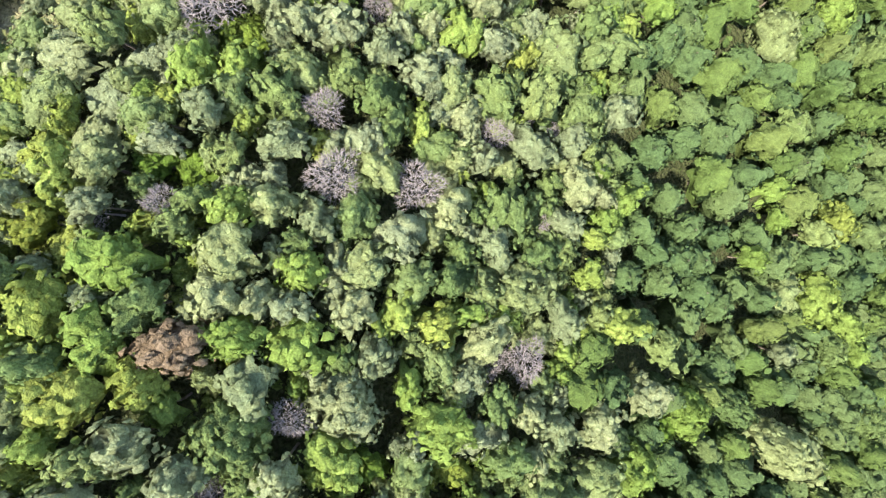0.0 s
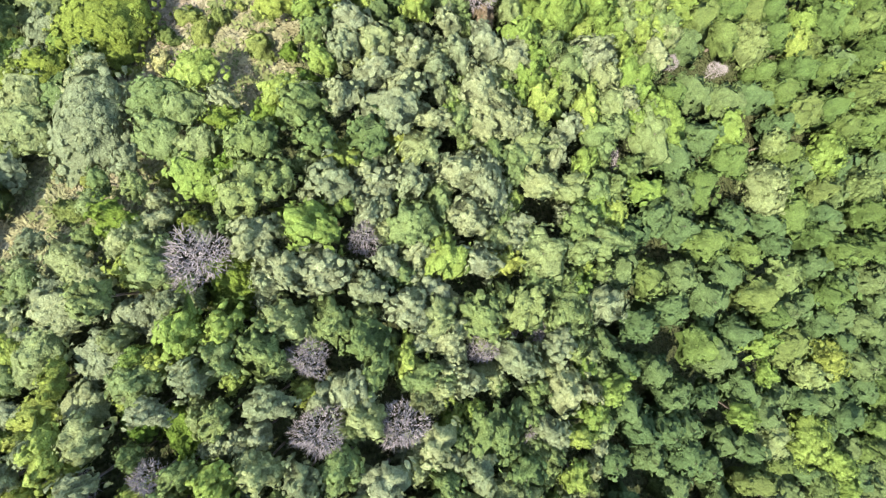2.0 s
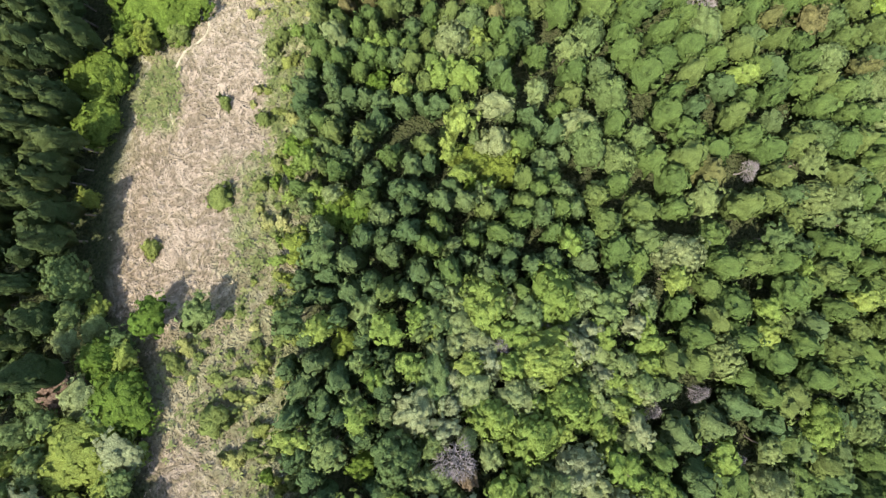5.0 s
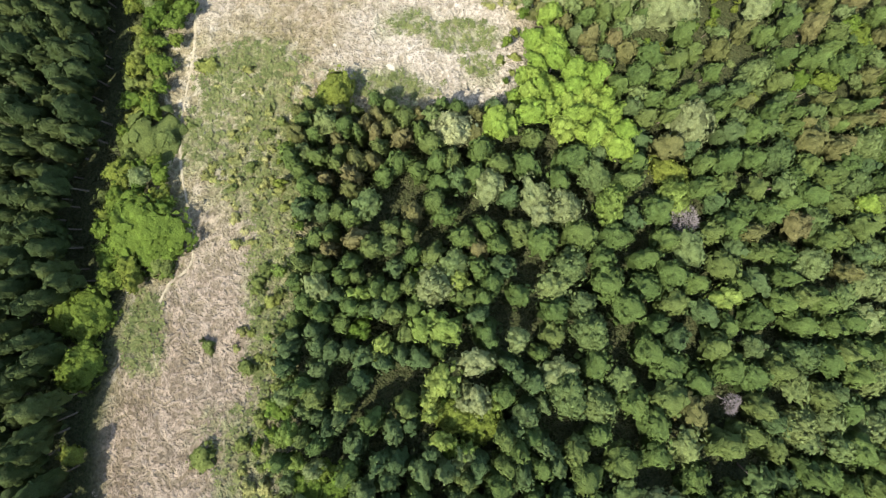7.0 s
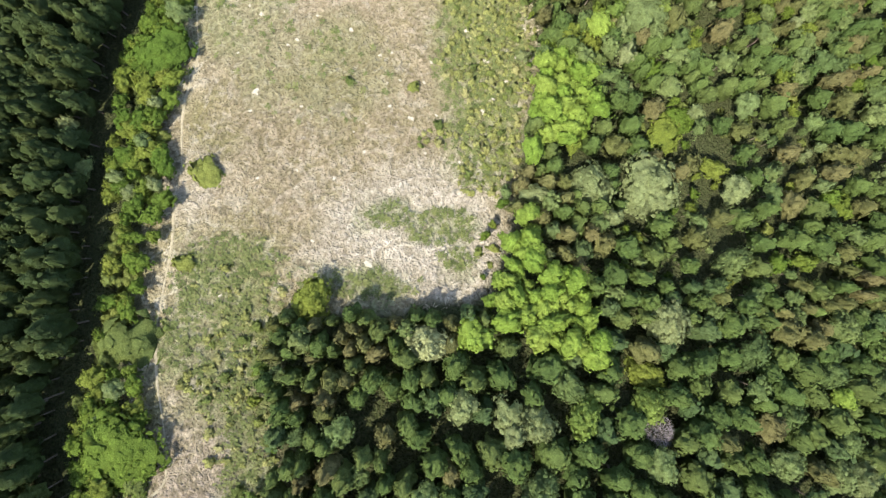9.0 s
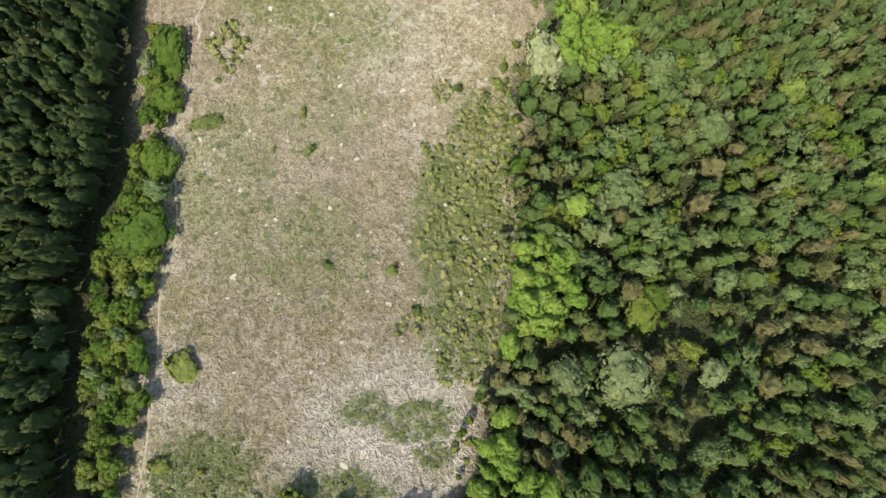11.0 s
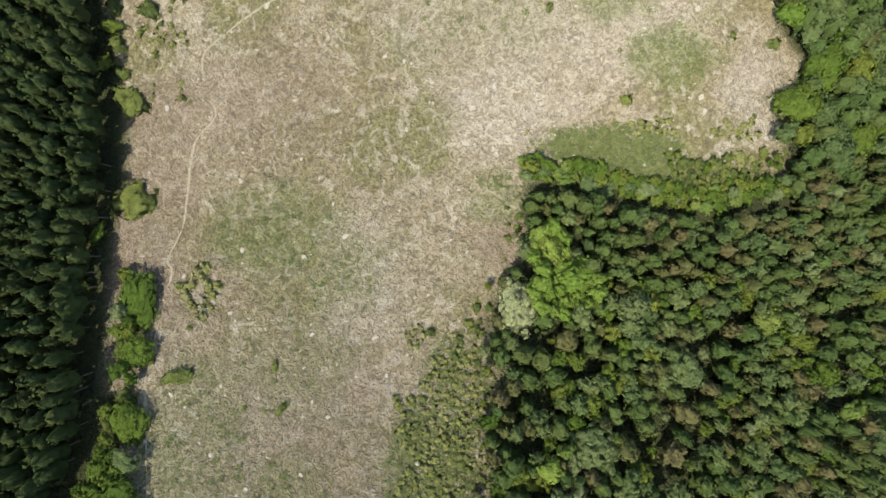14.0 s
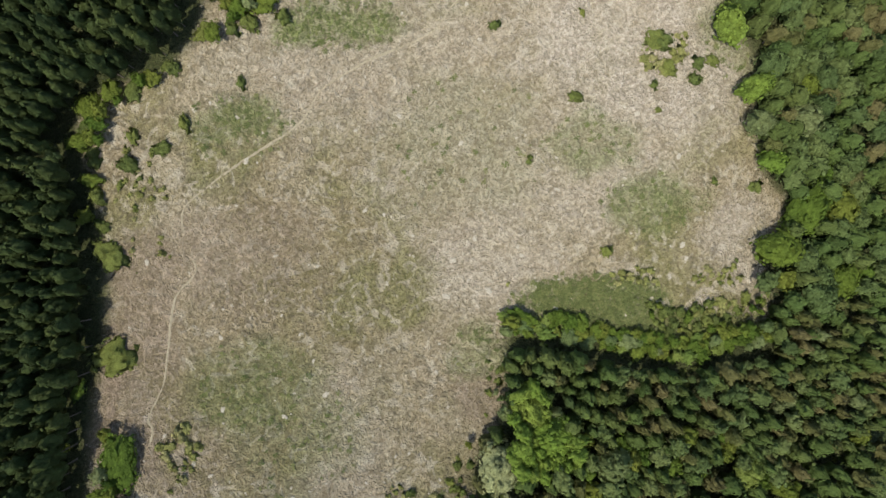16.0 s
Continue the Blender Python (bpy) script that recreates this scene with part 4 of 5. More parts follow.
GAPS_D = [(0.7, 96.7, 1.0, 0.7), (-14.7, 105.7, 2.2, 1.5), (-3.9, 101.0, 2.2, 0.9), (-22.5, 108.7, 1.9, 0.9), (17.6, 102.1, 1.7, 1.1), (16.3, 182.0, 1.4, 1.6), (17.6, 166.9, 1.8, 1.1), (54.3, 187.0, 1.9, 1.2), (42.5, 191.7, 1.6, 1.3), (34.9, 158.3, 2.2, 1.6), (30.9, 161.3, 1.2, 1.2), (11.4, 176.5, 1.0, 1.3), (68.1, 161.5, 1.6, 1.6), (36.2, 150.1, 2.0, 1.5), (49.6, 175.7, 1.6, 1.1), (74.0, 166.6, 1.3, 1.4)]
GLADES = [(-12.8, 84, 5, 7), (-16.1, 98, 3, 3.2), (1.5, 109, 4.6, 2.3), (-33, 84.4, 2, 3.8), (-30, 76, 3.6, 2.4), (24, 175, 5, 3.6)]
LIME_GROVES = [(0.2, 134.5, 2.6, 5), (2.9, 126.3, 7.8, 4.6), (8.5, 121.5, 3.7, 2.8), (8.1, 159.3, 6.2, 8.2), (18, 204, 5.2, 6.2), (20.8, 203.2, 5, 5), (16.7, 211, 3.6, 4)]

rng = random.Random(11)
PLANTS = []  # kind, x, y, r
CELLS = {}


def room(x, y, r, tight):
    for i in range(int(x // 6) - 1, int(x // 6) + 2):
        for j in range(int(y // 6) - 1, int(y // 6) + 2):
            for px, py, pr, keep in CELLS.get((i, j), ()):
                close = max(tight, 0.55) if keep else tight
                if (px - x) ** 2 + (py - y) ** 2 < (close * (r + pr)) ** 2:
                    return False
    return True


def claim(kind, x, y, r, keep=False):
    PLANTS.append((kind, x, y, r))
    CELLS.setdefault((int(x // 6), int(y // 6)), []).append((x, y, r, keep))


for kind, places in NAMED.items():
    for x, y, r in places:
        claim(kind, x, y, r, True)


def pick(pairs):
    pairs = [(k, max(w, 0)) for k, w in pairs]
    total = rng.random() * sum(w for _, w in pairs)
    for k, w in pairs:
        total -= w
        if total <= 0:
            return k
    return pairs[-1][0]


def wild(x, y):
    """What grows at a place: kind, crown radius, how close; None on open ground."""
    wood, stand = float(wood_edge(y)), float(stand_edge(y))
    hedge = float(hedge_edge(y)) if y > 62 else -500
    patch = noise.noise(Vector((x * 0.06, y * 0.06, 4.0)))
    if 12 < x < 70 + 8 * patch and 212 < y < 234:
        away = y - float(belt_edge(x))
        wide = 1.9 + 0.9 * noise.noise(Vector((x * 0.3, 0, 5.0)))
        if -5.0 < away < -wide:
            return None
        if -wide <= away < wide:
            return pick([("hedge", 5), ("green", 1), ("lime", 1.0)]), rng.uniform(0.9, 1.9), 0.5
        if away >= wide:
            if x > 41 and away < 8 and patch > -0.1 and rng.random() < 0.25:
                return pick([("shrub", 3), ("bramble", 2), ("hedge", 1)]), rng.uniform(0.6, 1.5), 0.6
            return None
    if any(((x - a) / (c + 0.4)) ** 2 + ((y - b) / (d + 0.4)) ** 2 < 1 for a, b, c, d in GAPS_A + GAPS_B + GAPS_C + GAPS_D):
        return None
    if wood < x < stand and y < 33 + 2 * patch and x > wood + 5 and rng.random() < 0.3:
        return pick([("green", 3), ("shrub", 3), ("pale", 1.2), ("lime", 1.3), ("dark", 0.8)]), rng.uniform(1.0, 1.9), 0.65
    if x > stand + 0.6 and y > 230:
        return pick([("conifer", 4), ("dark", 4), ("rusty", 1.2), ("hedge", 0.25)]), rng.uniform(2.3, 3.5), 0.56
    if x > stand + 0.6:
        if any(((x - a) / c) ** 2 + ((y - b) / d) ** 2 < 1 for a, b, c, d in LIME_GROVES):
            return "grove", rng.uniform(1.2, 2.1), 0.44
        if any(((x - a) / c) ** 2 + ((y - b) / d) ** 2 < 1 + patch for a, b, c, d in GLADES):
            return pick([("green", 3), ("lime", 2), ("hedge", 3)]), rng.uniform(0.9, 1.8), 0.44
        if y < 67 + 4 * patch and x < 4 + 5 * patch:
            if x < -21 + 4 * patch and y > 38:
                return pick([("cypress", 5), ("lime", 0.8), ("dark", 1), ("green", 0.8)]), rng.uniform(1.3, 2.1), 0.46
            small = 0.8 + 0.25 * max(0, min(1, (y - 10) / 60))
            if y > 40 and x > -14 + 6 * patch:
                return pick([("lime", 3), ("pale", 2), ("green", 2.2), ("dark", 0.6), ("grey", 0.25)]), rng.uniform(1.2, 2.2), 0.38
            kin = noise.noise(Vector((x * 0.15, y * 0.15, 31.0)))
            west = 1.0 if x < -18 else 0.0
            return pick([("pale", 2.2 + 5 * kin), ("green", 2.4), ("lime", 1.1 - 2 * kin), ("gold", 0.4 + 1.2 * west), ("hedge", 0.5 * west), ("dark", 1.4 - 4 * kin), ("grey", 0.25)]), rng.uniform(1.1, 2.3) * small * 1.05, 0.37
        if y < 90 and x < 0 and patch < 0.1:
            return pick([("cypress", 12), ("conifer", 4), ("green", 0.5)]), rng.uniform(1.5, 2.3), 0.52
        if 160 < y < 205 and patch > -0.05:
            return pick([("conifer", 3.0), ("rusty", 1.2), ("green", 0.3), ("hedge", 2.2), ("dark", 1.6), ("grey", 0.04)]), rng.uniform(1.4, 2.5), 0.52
        if y < 74:
            if noise.noise(Vector((x * 0.2, y * 0.2, 21.0))) > (0.3 if x > 20 else 0.42):
                return None
            return pick([("conifer", 2 if y < 44 else 7), ("cypress", 8 if y < 44 else 2), ("dark", 0.8), ("green", 0.5), ("lime", 0.1)]), rng.uniform(2.2, 3.2), 0.6
        size = (1.7 + 0.9 * max(0, min(1, (x + 28) / 32))) if y < 122 else 1.3 + 0.6 * max(0, min(1, (x + 28) / 32))
        if ((x - 68) / 9) ** 2 + ((y - 190) / 11) ** 2 < 1 + 3 * patch and rng.random() < 0.6:
            return pick([("grey", 0.6), ("rusty", 2.5), ("hedge", 1), ("brown", 0.3)]), rng.uniform(1.2, 2.2), 0.6
        if y > 128:
            thin = noise.noise(Vector((x * 0.17, y * 0.17, 12.0)))
            if thin > 0.36:
                return (pick([("green", 3), ("shrub", 2), ("dark", 1)]), rng.uniform(0.7, 1.5), 0.7) if rng.random() < 0.4 else None
            size = rng.uniform(1.5, 2.3)
        apart = 0.59
        if y < 122:
            apart = 0.52 if x < -8 else 0.64
            if x > -8 and noise.noise(Vector((x * 0.24, y * 0.24, 17.0))) > 0.38:
                return None
        if y > 128 and x > 12 + 8 * patch and y < 205:
            size, apart = rng.uniform(1.8, 2.8), 0.78 if x > 22 and y < 168 else 0.7
            if rng.random() < 0.15:
                return pick([("hedge", 2), ("dark", 2), ("shrub", 1)]), rng.uniform(0.6, 1.1), 0.7
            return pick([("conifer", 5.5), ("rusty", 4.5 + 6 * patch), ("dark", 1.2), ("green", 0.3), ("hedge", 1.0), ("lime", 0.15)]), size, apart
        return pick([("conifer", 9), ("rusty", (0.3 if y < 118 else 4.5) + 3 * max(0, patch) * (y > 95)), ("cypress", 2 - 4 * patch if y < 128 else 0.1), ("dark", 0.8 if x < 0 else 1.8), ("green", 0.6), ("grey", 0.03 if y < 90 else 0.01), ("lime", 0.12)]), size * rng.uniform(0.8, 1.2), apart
    if x < wood - (0.5 if y < 64 else 2.8):
        if x < -57 and 50 < y < 64:
            return pick([("cedar", 4), ("dark", 2), ("green", 0.4)]), rng.uniform(1.5, 2.2), 0.6
        if y < 64:
            return pick([("green", 3), ("dark", 3), ("lime", 1.0), ("pale", 2.2), ("gold", 1.2), ("shrub", 1), ("cedar", 0.4)]), rng.uniform(1.4, 2.5), 0.52
        return pick([("cedar", 30), ("green", 0.2)]), rng.uniform(1.5, 2.2), 0.62
    if stand - 2.5 < x <= stand + 0.6 and 40 < y < 123 and rng.random() < 0.4:
        return pick([("shrub", 4), ("hedge", 3), ("lime", 0.6)]), rng.uniform(0.5, 1.2), 0.6
    if stand - 4.0 < x < stand and 128 < y < 224 and rng.random() < 0.12:
        return pick([("shrub", 5), ("green", 1), ("hedge", 1)]), rng.uniform(0.5, 1.2), 0.8
    if x < stand and x > hedge:
        stray = 8 * noise.noise(Vector((x * 0.16, y * 0.16, 7.0)))
        thick = float(patches(BRAMBLE, np.array([x + stray]), np.array([y + 5 * patch]))[0])
        if thick > 0 and rng.random() < thick:
            return pick([("bramble", 6 if y > 100 else 1.2), ("shrub", 1.2 if y > 100 else 5)]), rng.uniform(0.4, 1.0 if y > 100 else 1.4), 0.72
    if wood + 0.8 < x < hedge - 1.2 and y > 84:
        bare = 206 < y < 262 or 183 < y < 186
        if bare and rng.random() < 0.985 or y > 186 and x < wood + 3.5:
            return None
        return pick([("hedge", 5), ("shrub", 1.2), ("green", 0.5)]), rng.uniform(1.1, 2.2), 0.5
    return None


for n in range(69000):
    if n < 60000:
        x, y = rng.uniform(-102, 106), rng.uniform(-20, 312)
    elif n < 65500:
        x, y = rng.uniform(12, 68), rng.uniform(214, 236)
    else:
        x, y = rng.uniform(-16, 8), rng.uniform(140, 200)
    if not reach_left(y) < x < reach_right(y):
        continue
    grown = wild(x, y)
    if grown and room(x, y, grown[1], grown[2]):
        claim(grown[0], x, y, grown[1])

HEIGHT = {"cedar": 16.0, "conifer": 11.5, "rusty": 11.5, "cypress": 10.0, "pale": 8.3, "lime": 7.5, "grove": 10.0, "green": 8.0, "dark": 9.0, "grey": 7.0, "brown": 8.0, "hedge": 7.0, "cream": 7.0, "gold": 7.6}
SINGLE = 255
LOW = (14, 216, 76, 233)  # a belt of low growth along the far side of the stand
for kind in KINDS:
    some = sorted((p for p in PLANTS if p[0] == kind), key=lambda p: (p[1:] not in NAMED.get(kind, ())) * 1000 + abs(p[1] + 8) + 0.15 * abs(p[2] - 130))
    joined = []
    for n, (_, x, y, r) in enumerate(some):
        big = r > 2.6 and kind not in ("grey", "cedar", "conifer", "rusty", "cypress", "shrub")
        stem, crown_high = build(kind, big)
        usual = r * (stem + crown_high)
        if kind in ("shrub", "bramble"):
            high = rng.uniform(0.85, 1.25) if r < 2.2 else 0.9 if y < 80 else 0.55
        elif LOW[0] < x < LOW[2] and LOW[1] < y < LOW[3] and kind in ("green", "lime", "hedge"):
            high = (rng.uniform(2.2, 3.4) + max(0, x - 54) * 0.25) / usual
        elif (x, y, r) in NAMED[kind] if kind in NAMED else False:
            tall = 5.2 if x < (-33 if y < 46 else -40) and y < 66 else (8.0 if x > 40 else 2.8 if y > 225 else 3.6 if y > 150 else 4.8) if kind == "hedge" else 9.3
            high = tall / usual
        else:
            h = HEIGHT[kind] * rng.uniform(0.8, 1.15)
            if float(wood_edge(y)) - 1 < x < float(stand_edge(y)):
                h *= 0.6 if kind in ("hedge", "green") else 0.5
            elif kind == "lime" and y > 100:
                h *= 1.42
            elif -57 < x < -40 and y < 66:
                h *= 0.6
            high = h / usual
        high = max(0.45, min(high, 1.9))
        lop = rng.uniform(0.86, 1.16) if kind in ("cedar", "conifer", "rusty", "cypress") else rng.uniform(0.83, 1.2)
        turn, variant = rng.uniform(0, 6.28), rng.randrange(KINDS[kind][3])
        if n < (90 if kind == "bramble" else SINGLE):
            plant(kind, x, y, r, high, turn, variant % 3 if big else variant, big, lop)
        else:
            joined.append((x, y, r, high, turn, variant, stem, big, lop))
    if joined:
        vs, fs, ns, tones, count = [], [], [], [], 0
        for x, y, r, high, turn, variant, stem, big, lop in joined:
            v, f, nor = BIG[variant % 3] if big else ARRAYS[kind][variant]
            v = (v + (0, 0, stem)) * (r * lop, r / lop, r * high)
            c, s = math.cos(turn), math.sin(turn)
            vs.append(np.stack([v[:, 0] * c - v[:, 1] * s + x, v[:, 0] * s + v[:, 1] * c + y, v[:, 2] + float(land(x, y)[0])], 1))
            fs.append(f + count)
            if nor is not None:
                ns.append(np.stack([nor[:, 0] * c - nor[:, 1] * s, nor[:, 0] * s + nor[:, 1] * c, nor[:, 2] / high], 1))
            tones.append(np.full(len(v), rng.random()))
            count += len(v)
        stuff = new(KINDS[kind][0] + "_woodland", raw_mesh("woodland", np.concatenate(vs), np.concatenate(fs), crown_material(kind), False, {"tone": np.concatenate(tones)}, unit(np.concatenate(ns)) if ns else None))
        tagged(stuff, "dense woodland of more trees like " + KINDS[kind][6], "woodland", kind="stuff")
    print(kind, len(some))


# ---- the clearing: trail, stones, grass and herbs ----
TRAIL = [(10, 300), (6.5, 293.3), (2, 288.7), (-2.4, 283.1), (-14.6, 277.5), (-23.3, 271.9), (-27.8, 265.3), (-37.7, 258.7), (-45.5, 253.2), (-50.6, 248.3),
         (-50, 241.1), (-47.9, 236.6), (-52.1, 231.1), (-53.2, 221.3), (-53.7, 214.9), (-56.3, 208.5), (-55.2, 205.9), (-56.5, 199.4), (-57.6, 189.8),
         (-57.8, 185.5), (-55.5, 174), (-54.1, 165.2), (-55.2, 156.9), (-54, 147.2), (-54.4, 141.6), (-53.7, 135.4), (-53.9, 128.5), (-54.1, 121.2),
         (-53.2, 115), (-51.1, 108.4), (-49.5, 101.4), (-52.6, 97.7), (-53.9, 91.9), (-52.2, 87.2)]


def build_trail():
    pts = np.array(TRAIL, float)
    fine = []
    for k in range(len(pts) - 1):
        p0, p1, p2, p3 = pts[max(k - 1, 0)], pts[k], pts[k + 1], pts[min(k + 2, len(pts) - 1)]
        for t in np.arange(0, 1, 0.1):
            fine.append(0.5 * (2 * p1 + (p2 - p0) * t + (2 * p0 - 5 * p1 + 4 * p2 - p3) * t**2 + (3 * p1 - p0 - 3 * p2 + p3) * t**3))
    fine = np.array(fine)
    d = np.gradient(fine, axis=0)
    d /= np.linalg.norm(d, axis=1)[:, None]
    side = np.stack([-d[:, 1], d[:, 0]], 1)
    r = np.random.default_rng(5)
    rows, n = [], len(fine)
    for u in (-1, -0.6, 0, 0.6, 1):
        sunk = 0.13 * np.clip(np.sin(np.arange(n) * 0.083) + np.sin(np.arange(n) * 0.19 + 1) - 1.1, 0, 1)
        wide = np.interp(np.arange(n), (0, n - 90, n), (0.24, 0.24, 0.16)) + 0.08 * np.sin(np.arange(len(fine)) * 0.21) + r.uniform(-0.12, 0.12, len(fine)) * (abs(u) == 1)
        p = fine + side * (u * wide)[:, None]
        z = land(p[:, 0], p[:, 1]) + ripple(p[:, 0], p[:, 1]) + (0.06 if abs(u) < 1 else -0.06) - (0.03 if u == 0 else 0) - sunk
        rows.append(np.column_stack([p, z]))
    verts = np.stack(rows, 1).reshape(-1, 3)
    faces = [(k * 5 + c, k * 5 + c + 1, k * 5 + 6 + c, k * 5 + 5 + c) for k in range(n - 1) for c in range(4)]
    mat, nodes, links, bsdf = blank("trail_dust")
    links.new(mixed(nodes, links, grain(nodes, links, 1.6), (0.31, 0.268, 0.17), (0.43, 0.372, 0.25)), bsdf.inputs["Base Color"])
    bsdf.inputs["Roughness"].default_value = 0.95
    trail = new("footpath", raw_mesh("footpath", verts, faces, mat, True))
    tagged(trail, "narrow trodden footpath of pale dust through dry grass", "footpath", kind="structure")


build_trail()

STONES_A = [(-45.1, 269.4, 0.5), (49.4, 239, 0.8), (9.2, 232.7, 1.0), (2, 238.8, 0.9), (18.7, 233.8, 0.6), (45.8, 235.4, 0.7), (53.8, 229.6, 0.9), (42.2, 230.9, 0.8),
            (-5.8, 243.5, 0.5), (6.5, 243, 0.8), (-11.3, 247.7, 0.5), (0.9, 231.6, 1.0), (36.3, 269.2, 0.5), (-4.8, 166.6, 1.1), (-7.8, 172.5, 0.7), (-24.5, 149.1, 0.5),
            (-13.7, 187.3, 0.6), (-16, 194.1, 0.75), (-27.9, 171.3, 0.6), (-37, 169.3, 0.5), (-10.8, 197, 0.4), (-20.8, 157.3, 0.45), (-47, 166.7, 0.45), (-0.7, 162.8, 0.55)]
STONES_B = [(-33.9, 174.2, 0.4), (-20.8, 167.3, 0.4), (-43.5, 185.6, 0.5), (-42.7, 223.7, 0.7), (-3, 176.4, 0.6), (-31.5, 182.7, 0.4), (-6.3, 201.9, 0.5)]


def stone_mesh(seed):
    r = np.random.default_rng(seed)
    bm = bmesh.new()
    bmesh.ops.create_icosphere(bm, subdivisions=2, radius=1.0)
    for v in bm.verts:
        v.co *= 1 + 0.6 * noise.noise(v.co * 1.3 + Vector((seed * 3.1, 0, 0)))
        v.co.z *= 0.5
        v.co.x *= 1.25
    me = bpy.data.meshes.new("stone")
    bm.to_mesh(me)
    bm.free()
    me.materials.append(STONE)
    return me


STONE = bark("pale_limestone", (0.36, 0.32, 0.235), (0.54, 0.49, 0.38))
STONE_MESHES = [stone_mesh(k) for k in range(4)]


def lay_stone(x, y, r):
    ob = new("stone", STONE_MESHES[rng.randrange(4)])
    z = float((land(x, y) + ripple(x, y))[0])
    ob.matrix_basis = Matrix.Translation((x, y, z + 0.05 * r)) @ Matrix.Rotation(rng.uniform(0, 6.28), 4, "Z") @ Matrix.Diagonal((r * 0.7, r * 0.55, r * 0.45, 1))
    tagged(ob, "pale weathered stone lying in dry grass", "stone", "stones of the clearing")


for x, y, r in STONES_A + STONES_B:
    lay_stone(x, y, r)
left = 265
while left:
    x, y = rng.uniform(-62, 70), rng.uniform(126, 296)
    if float(openness(x, y)[()] if np.ndim(openness(x, y)) == 0 else openness(x, y)[0]) > 0.95:
        lay_stone(x, y, rng.uniform(0.22, 0.48) if rng.random() < 0.8 else rng.uniform(0.5, 0.85))
        left -= 1


def scatter(count, seed, keep, tries=6):
    """Places on the clearing where keep(x, y, random) holds."""
    r = np.random.default_rng(seed)
    x, y = r.uniform(-76, 80, count * tries), r.uniform(14, 304, count * tries)
    good = keep(x, y, r.random(count * tries))
    return x[good][:count], y[good][:count], r


def grass_stuff(name, count, seed, keep, colours, spread, height, blades, label):
    """Tussocks: fans of bent blades round one root, all in one mesh."""
    x, y, r = scatter(count, seed, keep, 10)
    n = len(x)
    z = land(x, y) + ripple(x, y) - 0.02
    verts = np.zeros((n, 1 + 2 * blades, 3))
    size = r.uniform(0.6, 1.3, n)
    verts[:, 0] = np.stack([x, y, z + height * 0.45 * size], 1)
    turn = r.uniform(0, 6.28, n)
    for k in range(blades):
        a = turn + (k + r.uniform(-0.3, 0.3, n)) * 6.283 / blades
        reach = spread * size * r.uniform(0.6, 1.2, n)
        up = height * size * r.uniform(0.2, 1.1, n)
        for q, da in ((0, -0.26), (1, 0.26)):
            verts[:, 1 + 2 * k + q] = np.stack([x + reach * np.cos(a + da), y + reach * np.sin(a + da), z + up * (0.75 + 0.5 * q)], 1)
    base = np.arange(n)[:, None] * (1 + 2 * blades)
    tris = np.concatenate([base + [0, 1 + 2 * k, 2 + 2 * k] for k in range(blades)])
    floats = {key: np.repeat(patches(table, x, y), 1 + 2 * blades) for key, table in (("chalk_and_hotspot", CHALK_AND_HOTSPOT), ("herb", HERB + HERB_FAR), ("russet", RUSSET))}
    ob = new(name, raw_mesh(name, verts.reshape(-1, 3), tris, island_material(name + "_blades", colours) if colours else tussock_material(name + "_blades"), False, floats))
    tagged(ob, label, "grass", kind="stuff")


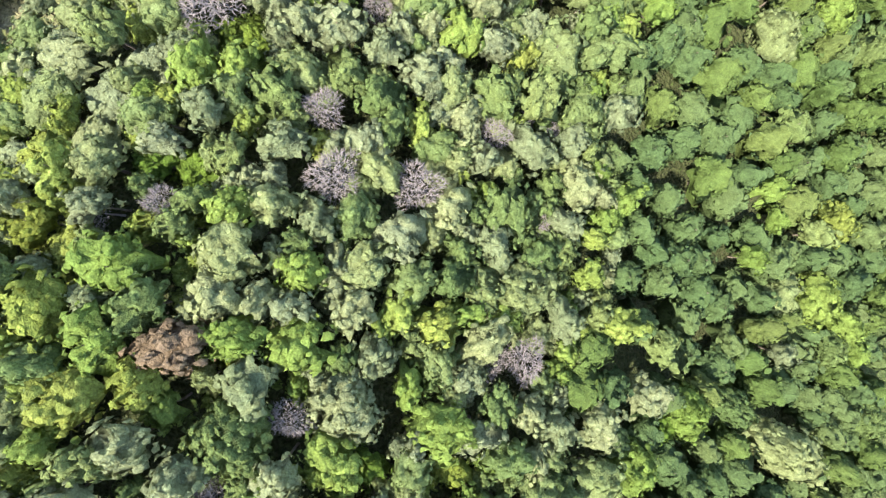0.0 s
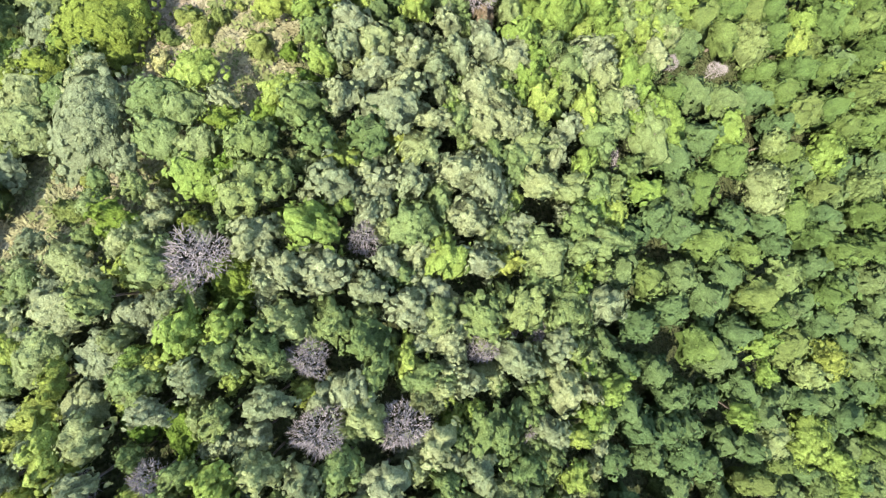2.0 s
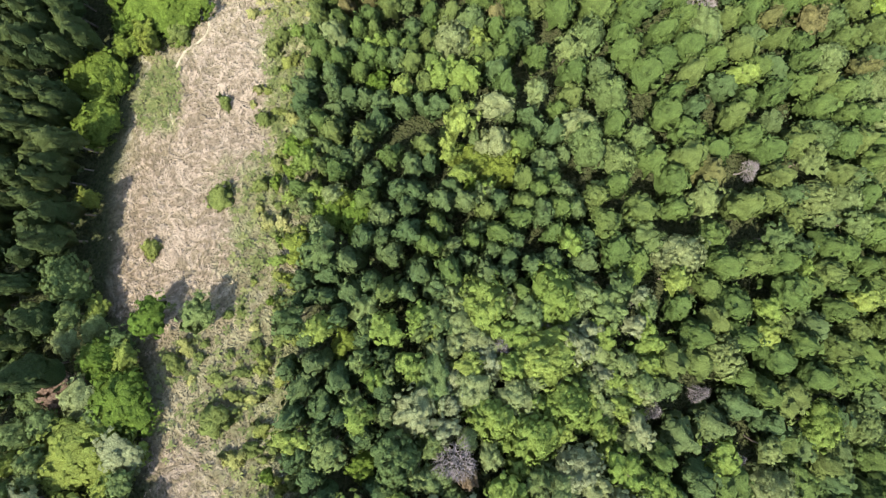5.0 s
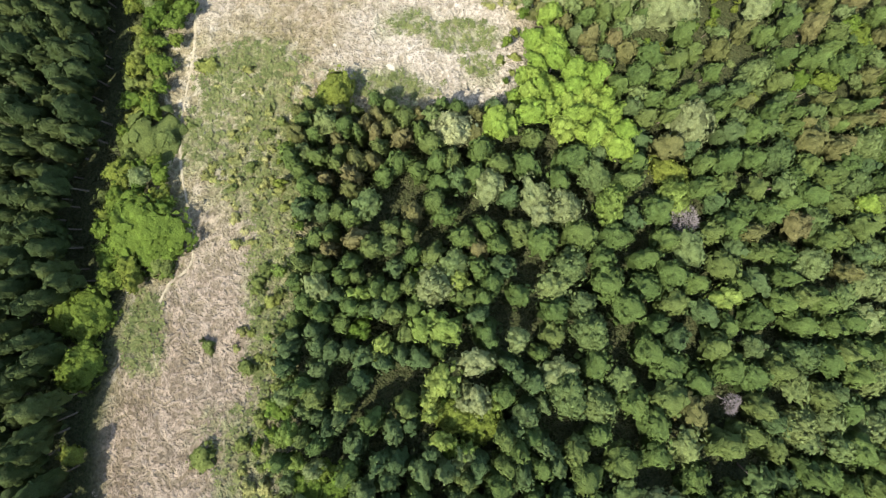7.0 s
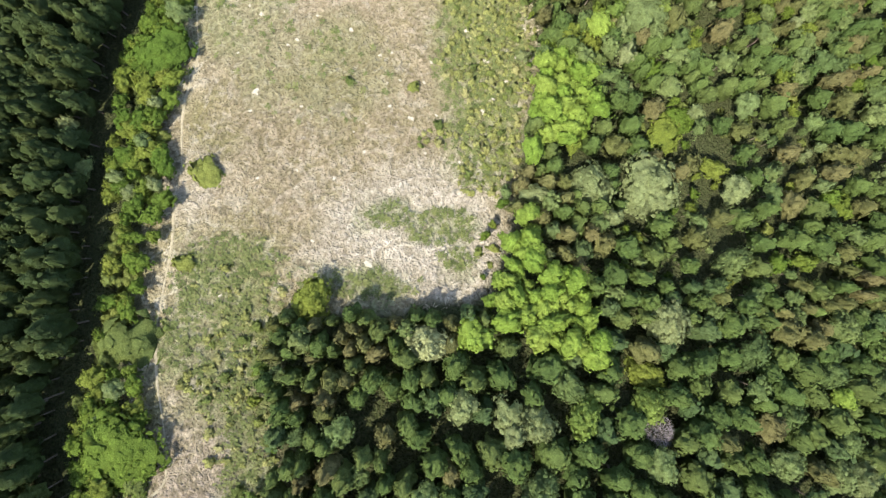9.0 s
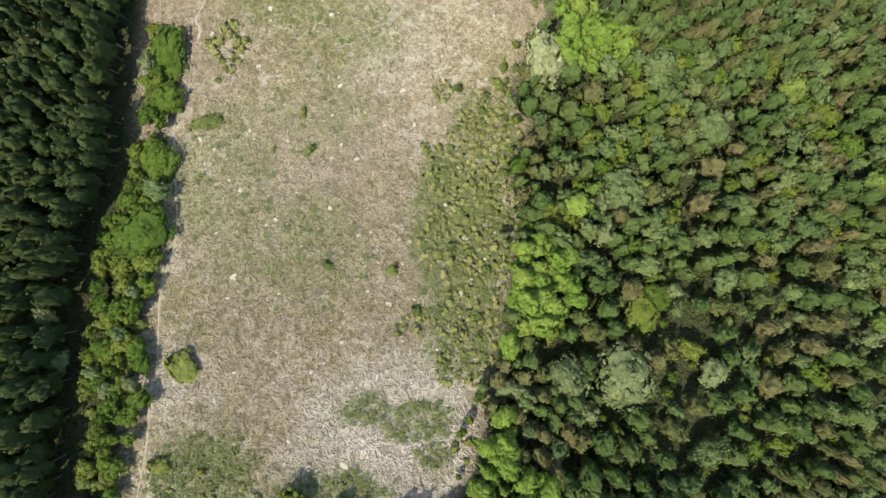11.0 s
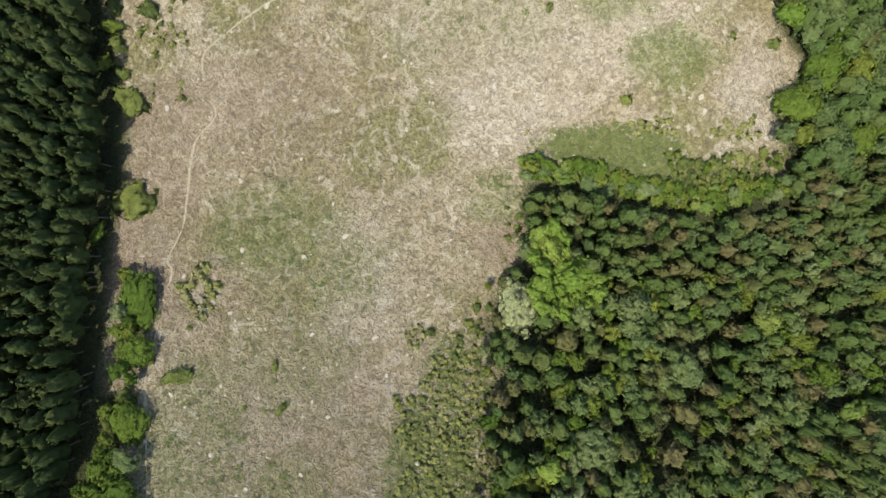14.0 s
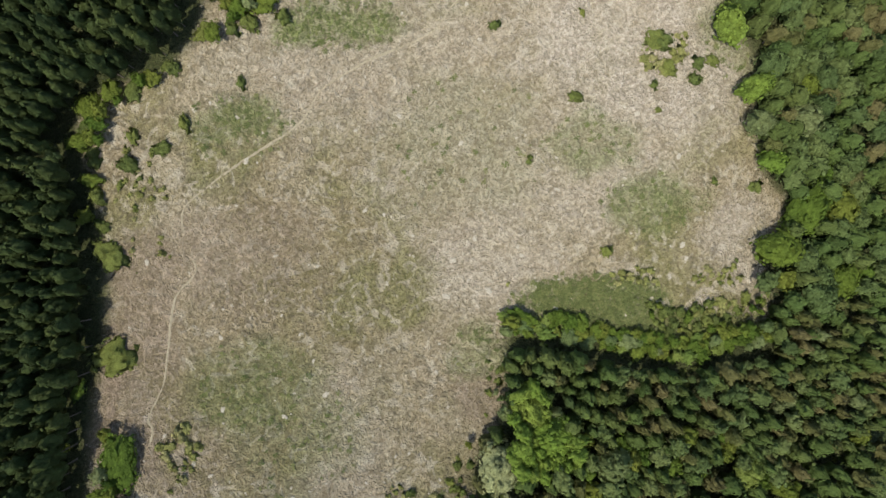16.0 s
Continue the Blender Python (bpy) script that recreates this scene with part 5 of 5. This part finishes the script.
def combed_grass(name, count, seed, keep, label):
    """Flattened tussocks: bundles of broad strands that lie over in the same way as their neighbours."""
    x, y, r = scatter(count, seed, keep)
    n, strands = len(x), 4
    lie = np.array([6.0 * noise.noise(Vector((p * 0.14, q * 0.14, 3.0))) for p, q in zip(x, y)]) + r.normal(0, 0.5, n)
    size = r.uniform(0.6, 1.4, n)
    verts = np.zeros((n, strands, 3, 3))
    for k in range(strands):
        a = lie + r.normal(0, 0.45, n)
        rx, ry = x + r.normal(0, 0.22, n), y + r.normal(0, 0.22, n)
        rz = land(rx, ry) + ripple(rx, ry)
        long, wide = size * r.uniform(0.35, 0.75, n), size * r.uniform(0.06, 0.13, n)
        verts[:, k, 0] = np.stack([rx - wide * np.sin(a), ry + wide * np.cos(a), rz + 0.04], 1)
        verts[:, k, 1] = np.stack([rx + wide * np.sin(a), ry - wide * np.cos(a), rz + 0.04 + r.uniform(0, 0.12, n)], 1)
        tx, ty = rx + long * np.cos(a), ry + long * np.sin(a)
        verts[:, k, 2] = np.stack([tx, ty, land(tx, ty) + ripple(tx, ty) + r.uniform(0.08, 0.26, n) * size], 1)
    tris = np.arange(n * strands * 3).reshape(-1, 3)
    floats = {key: np.repeat(patches(table, x, y), strands * 3) for key, table in (("chalk_and_hotspot", CHALK_AND_HOTSPOT), ("herb", HERB + HERB_FAR), ("russet", RUSSET))}
    ob = new(name, raw_mesh(name, verts.reshape(-1, 3), tris, tussock_material(name + "_strands"), False, floats))
    tagged(ob, label, "grass", kind="stuff")


def off_trail(x, y):
    """True where the footpath is more than a step away."""
    out = np.ones(len(x), bool)
    for (ax, ay), (bx, by) in zip(TRAIL, TRAIL[1:]):
        dx, dy = bx - ax, by - ay
        t = np.clip(((x - ax) * dx + (y - ay) * dy) / (dx * dx + dy * dy), 0, 1)
        out &= np.hypot(x - ax - t * dx, y - ay - t * dy) > 0.45
    return out


def open_at(x, y, u):
    return off_trail(x, y) & (u < openness(x, y) ** 3 * (0.35 + 0.65 * (1 - patches(CHALK_AND_HOTSPOT, x, y))))


def herb_at(x, y, u):
    return u < openness(x, y) * np.maximum(patches(HERB, x, y), patches(HERB_FAR, x, y) * 0.3 * (y > 150) + patches(HERB_FAR, x, y) * 0.7 * (y < 100)) ** 1.4


combed_grass("dry_grass", 34000, 21, open_at, "dry straw-coloured grass tussocks on the clearing")
grass_stuff("green_herbs", 17000, 22, herb_at, ((0.105, 0.128, 0.042), (0.155, 0.18, 0.06), (0.22, 0.23, 0.085)), 0.5, 0.5, 7, "low green herbs and bramble on the clearing")
